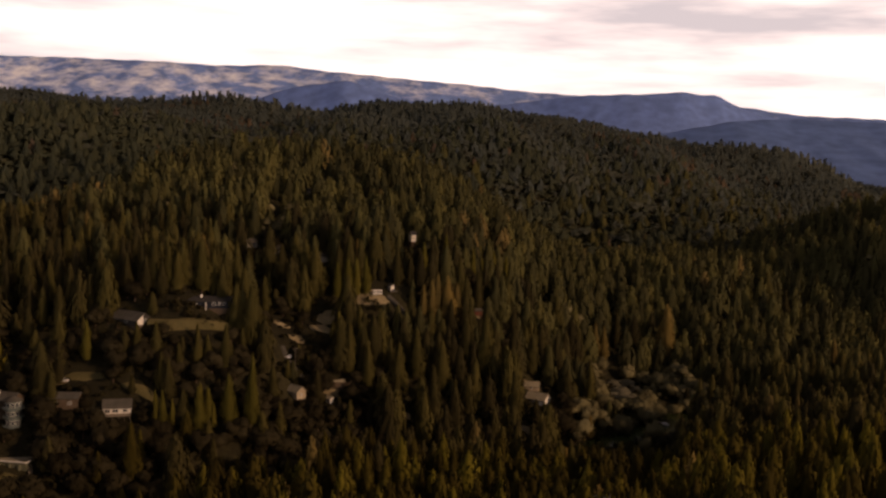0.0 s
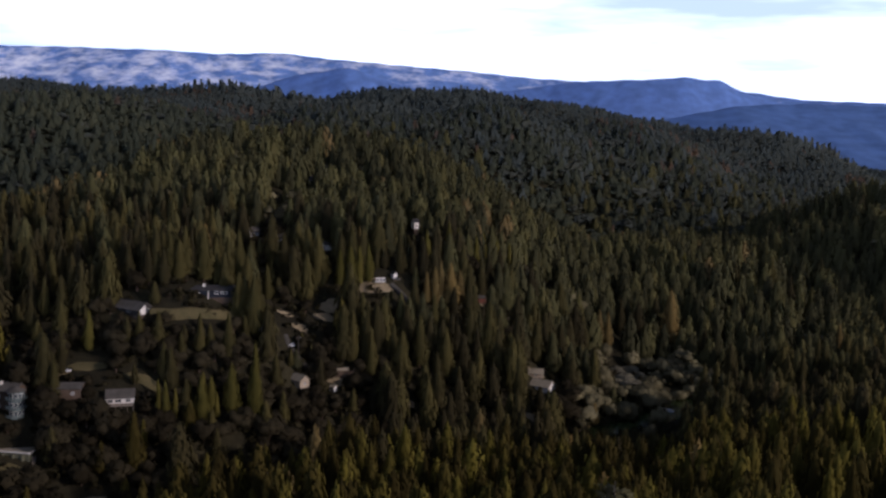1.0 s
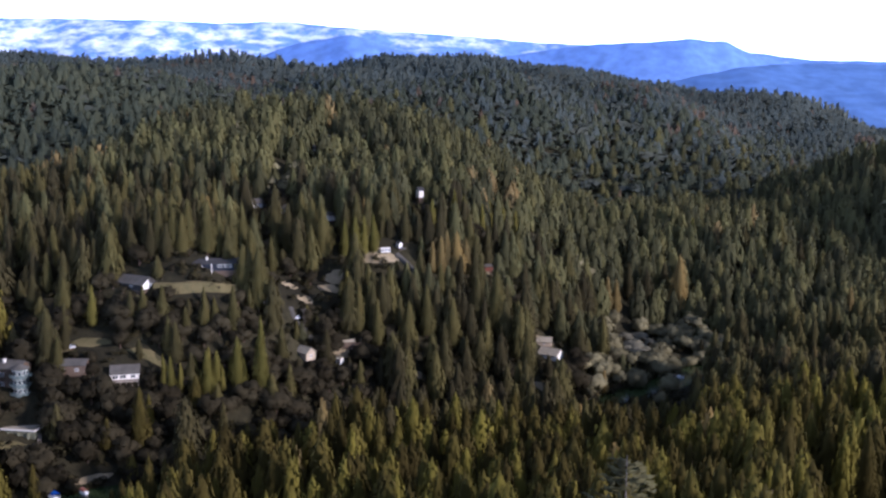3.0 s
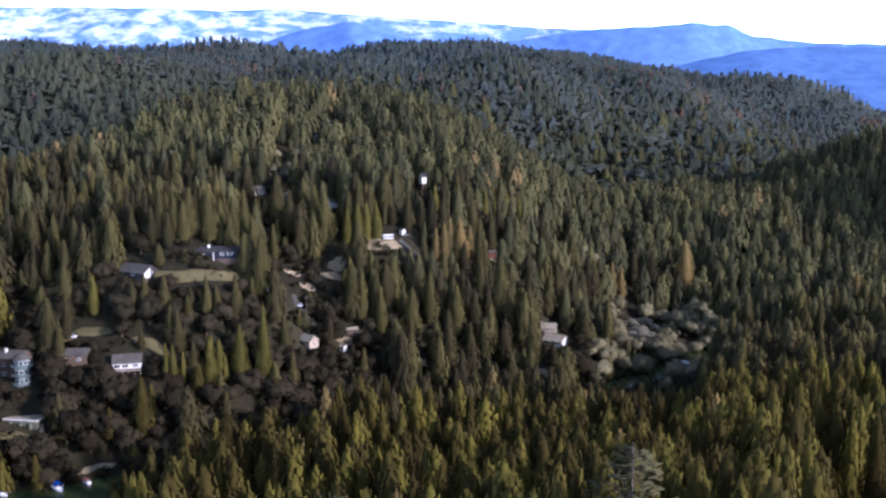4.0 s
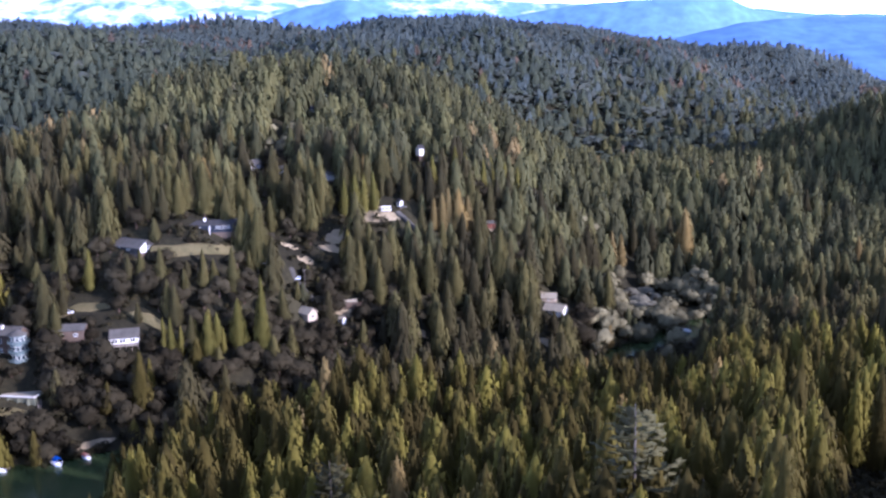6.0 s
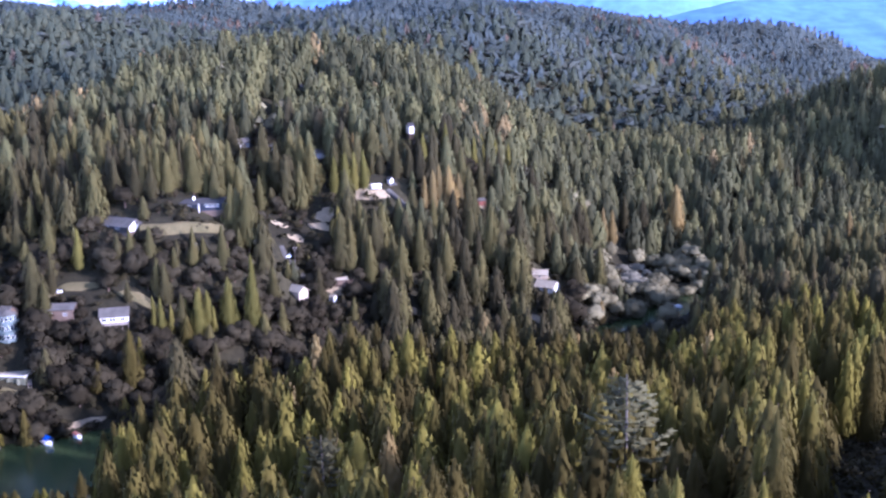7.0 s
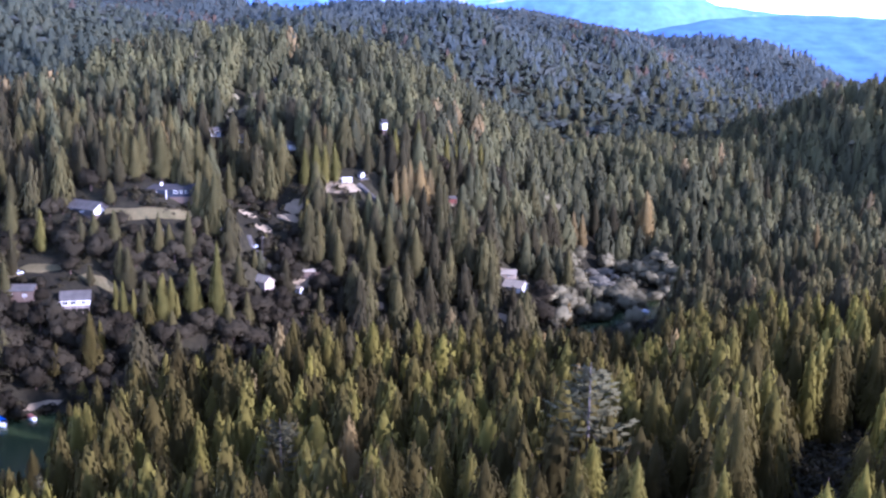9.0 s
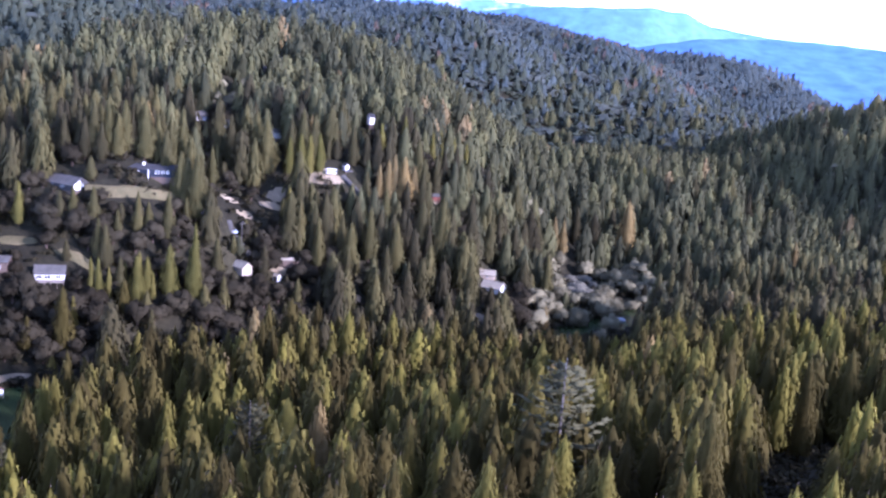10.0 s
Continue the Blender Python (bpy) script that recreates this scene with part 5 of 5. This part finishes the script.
def boat(name, label, x, y, turn, L, B, top=None, tall=2.2):
    t = thing(name, label, "boat", pose(x, y, LAKE_Z - 0.1, 0, 0, turn), "boats at the docks")
    part("hull", hull(L, B, 1.0), HULL, t)
    part("console", box(bmesh.new(), -0.3, -0.6, 0.8, 0.9, 0.6, 1.7, 0.1), HULL, t)
    part("windscreen", box(bmesh.new(), 0.9, -0.65, 1.5, 0.98, 0.65, 2.0), GLASS, t)
    for k in (-0.3 * L, -0.12 * L):
        part("seat", box(bmesh.new(), k - 0.4, -0.7, 0.8, k + 0.4, 0.7, 1.3, 0.12), HULL, t)
    if top:
        n = 9
        bm = bmesh.new()
        rows = [[bm.verts.new((u1 * L, B / 2 * math.cos(math.pi * k / (n - 1)), tall + 0.75 * math.sin(math.pi * k / (n - 1)))) for k in range(n)] for u1 in (-0.42, -0.1, 0.30)]
        for a, b in zip(rows, rows[1:]):
            for k in range(n - 1):
                bm.faces.new((a[k], b[k], b[k + 1], a[k + 1]))
        bmesh.ops.solidify(bm, geom=bm.faces[:], thickness=0.08)
        part("canopy", bm, top, t)
        for px in (-0.38 * L, 0.26 * L):
            for s in (-1, 1):
                part("canopy_pole", box(bmesh.new(), px - 0.05, s * B * 0.46 - 0.05, 0.9, px + 0.05, s * B * 0.46 + 0.05, tall + 0.1), HULL, t)
    return t


boat("pontoon_boat", "white boat under a bright blue canvas canopy", -158, 394.2, -45, 7.5, 3.0, CANVAS, 2.4)
boat("motor_boat", "white motor boat with a faded red cover", -149, 400.8, 140, 5.4, 2.1, REDDISH, 1.5)
boat("motor_boat", "small white motor boat moored at the dock", -166.5, 396.5, -50, 5.0, 1.9)
boat("motor_boat", "white motor boat beside the far dock", -178, 388, -20, 6.5, 2.4)
boat("motor_boat", "white motor boat in the cove", 130, 577, -35, 5.0, 2.0)


# ---- vehicles and poles ----
def wheel(t, x, y, r=0.34):
    bm = bmesh.new()
    bmesh.ops.create_cone(bm, cap_ends=True, segments=14, radius1=r, radius2=r, depth=0.22, matrix=pose(x, y, r, 90))
    w1 = part("wheel", bm, TYRE, t)
    bm = bmesh.new()
    bmesh.ops.create_cone(bm, cap_ends=True, segments=10, radius1=r * 0.55, radius2=r * 0.55, depth=0.26, matrix=pose(x, y, r, 90))
    part("rim", bm, GREY_ROOF, w1)


def trailer(x, y, turn):
    t = thing("travel_trailer", "rounded white travel trailer parked on dirt", "trailer", pose(x, y, gz(x, y) + 0.3, 0, 0, turn))
    part("body", prism(bmesh.new(), [(-1.2, 0.5), (1.2, 0.5), (1.25, 2.0), (1.0, 2.8), (0.4, 3.1), (-0.4, 3.1), (-1.0, 2.8), (-1.25, 2.0)], -2.7, 2.7), WHITE, t)
    for px in (-1.7, 0.2, 1.8):
        window(t, px, -1.24, 1.9, 1.3, 1.0, "front", GREY_WALL)
    for px in (-0.5, 0.4):
        for s in (-1.1, 1.1):
            wheel(t, px, s)


def car(name, label, x, y, turn, paint):
    t = thing(name, label, "car", pose(x, y, gz(x, y) + 0.28, 0, 0, turn), "parked cars")
    part("body", prism(bmesh.new(), [(-0.9, 0.3), (0.9, 0.3), (0.92, 0.8), (0.85, 1.0), (-0.85, 1.0), (-0.92, 0.8)], -2.2, 2.2), paint, t)
    bm = box(bmesh.new(), -1.5, -0.78, 1.0, 1.0, 0.78, 1.6)
    for v in bm.verts:
        if v.co.z > 1.5:
            v.co.x *= 0.72
            v.co.y *= 0.86
    part("cabin", bm, GLASS, t)
    part("roof", box(bmesh.new(), -1.05, -0.66, 1.6, 0.7, 0.66, 1.66), paint, t)
    for px in (-1.4, 1.4):
        for s in (-0.82, 0.82):
            wheel(t, px, s)


trailer(-38.5, 577.5, 15)
car("car", "grey parked car on the dirt yard", -29.5, 583, 20, GREY_ROOF)
car("car", "white parked car in a sunlit clearing", -21.5, 513, 15, HULL)
car("car", "white parked car above the boathouse", -176.5, 465.5, 10, HULL)
car("car", "white car parked on the bend", -79, 520.5, 10, HULL)


def utility_pole(x, y, h):
    t = thing("utility_pole", "weathered grey wooden utility pole with crossarm", "pole", pose(x, y, gz(x, y) - 0.5, 0, 0, 30), "utility poles")
    bm = bmesh.new()
    bmesh.ops.create_cone(bm, cap_ends=True, segments=8, radius1=0.24, radius2=0.15, depth=h, matrix=pose(0, 0, h / 2))
    part("pole", bm, DEAD_BARK, t)
    part("crossarm", box(bmesh.new(), -1.3, -0.08, h - 1.3, 1.3, 0.08, h - 1.1), DEAD_BARK, t)
    for px in (-1.1, 0.0, 1.1):
        part("insulator", box(bmesh.new(), px - 0.06, -0.06, h - 1.1, px + 0.06, 0.06, h - 0.85), WHITE, t)


for px, py, ph in ((-75, 511, 17), (-118, 488, 12), (-92, 502, 16)):
    utility_pole(px, py, ph)


# ---- boulders ----
def boulder(seed):
    r = random.Random(seed)
    bm = bmesh.new()
    bmesh.ops.create_icosphere(bm, subdivisions=2, radius=1)
    off = Vector((r.random() * 9, r.random() * 9, r.random() * 9))
    for v in bm.verts:
        v.co *= 1 + 0.35 * noise.noise(v.co * 1.1 + off) + 0.15 * noise.noise(v.co * 2.7 + off)
        v.co.z *= 0.72
    me = bpy.data.meshes.new("boulder")
    bm.to_mesh(me)
    bm.free()
    me.materials.append(ROCK)
    return me


stones = [boulder(k) for k in range(5)]
rb = random.Random(5)
for k in range(46):
    a, d = rb.random() * 6.28, math.sqrt(rb.random())
    px, py = 115 + 12 * d * math.cos(a), 638 + 24 * d * math.sin(a)
    s = 1.4 + 4.2 * rb.random() ** 2
    ob = new("boulder", stones[k % 5])
    ob.matrix_basis = pose(px, py, gz(px, py) + 0.15 * s, 0, 0, 360 * rb.random()) @ Matrix.Diagonal((s * (0.9 + 0.5 * rb.random()), s, s, 1))
    tagged(ob, "pale weathered granite boulder in a clearing", "boulder", "boulders above the cove")


# ---- garden shrubs ----
shrubs = tree_kind("shrub", far_oaks[:3], OAK, BARK, "round grey-green garden shrub beside a house", "shrubs round the houses", trunk_mesh(0.05, 0.5))
for n, (px, py, ph) in enumerate(((-146, 502, 3.5), (-139, 504, 4.5), (-135, 507, 5), (-143, 500, 3), (-133, 503, 3), (-127, 508, 4.5), (-123, 508.5, 4), (-112, 511, 5), (-106, 514, 5), (-116, 504, 3.5), (-112, 508, 4), (-108, 513, 4.5), (-139, 512, 6), (-133, 514, 6),
                                  (-160, 494, 5), (-166, 497, 6), (-155, 492, 4), (-141, 458, 4), (-156, 452, 4), (-143, 450, 3.5), (-178, 448, 5), (-165, 447, 4.5), (-188, 436, 5), (-173, 428, 4), (-193, 422, 4), (48, 548, 4), (43, 552, 4), (-129, 502, 4.5), (-125, 503, 5.5), (-119, 502.5, 4.5), (-175, 446, 9), (-168.5, 445.5, 9), (-163, 449, 6.5), (-153, 447, 6), (-147.5, 446.5, 5.5), (-142, 448, 5), (-203, 437, 9), (-197, 435, 9.5), (-207, 431, 8), (-191, 434, 8), (-190, 414, 4), (-186, 411.5, 3.5), (-181, 413, 4), (-176, 416, 4), (-193, 418, 5), (-185, 416, 3.5), (-171, 415, 4.5), (-187, 407, 3), (-167, 419, 5),
                                  (108, 645, 6), (119, 640, 6.5), (113, 630, 5.5), (122, 628, 6.5), (110, 655, 6), (104, 636, 6))):
    plant(shrubs, n, px, py, ph, 1.1)
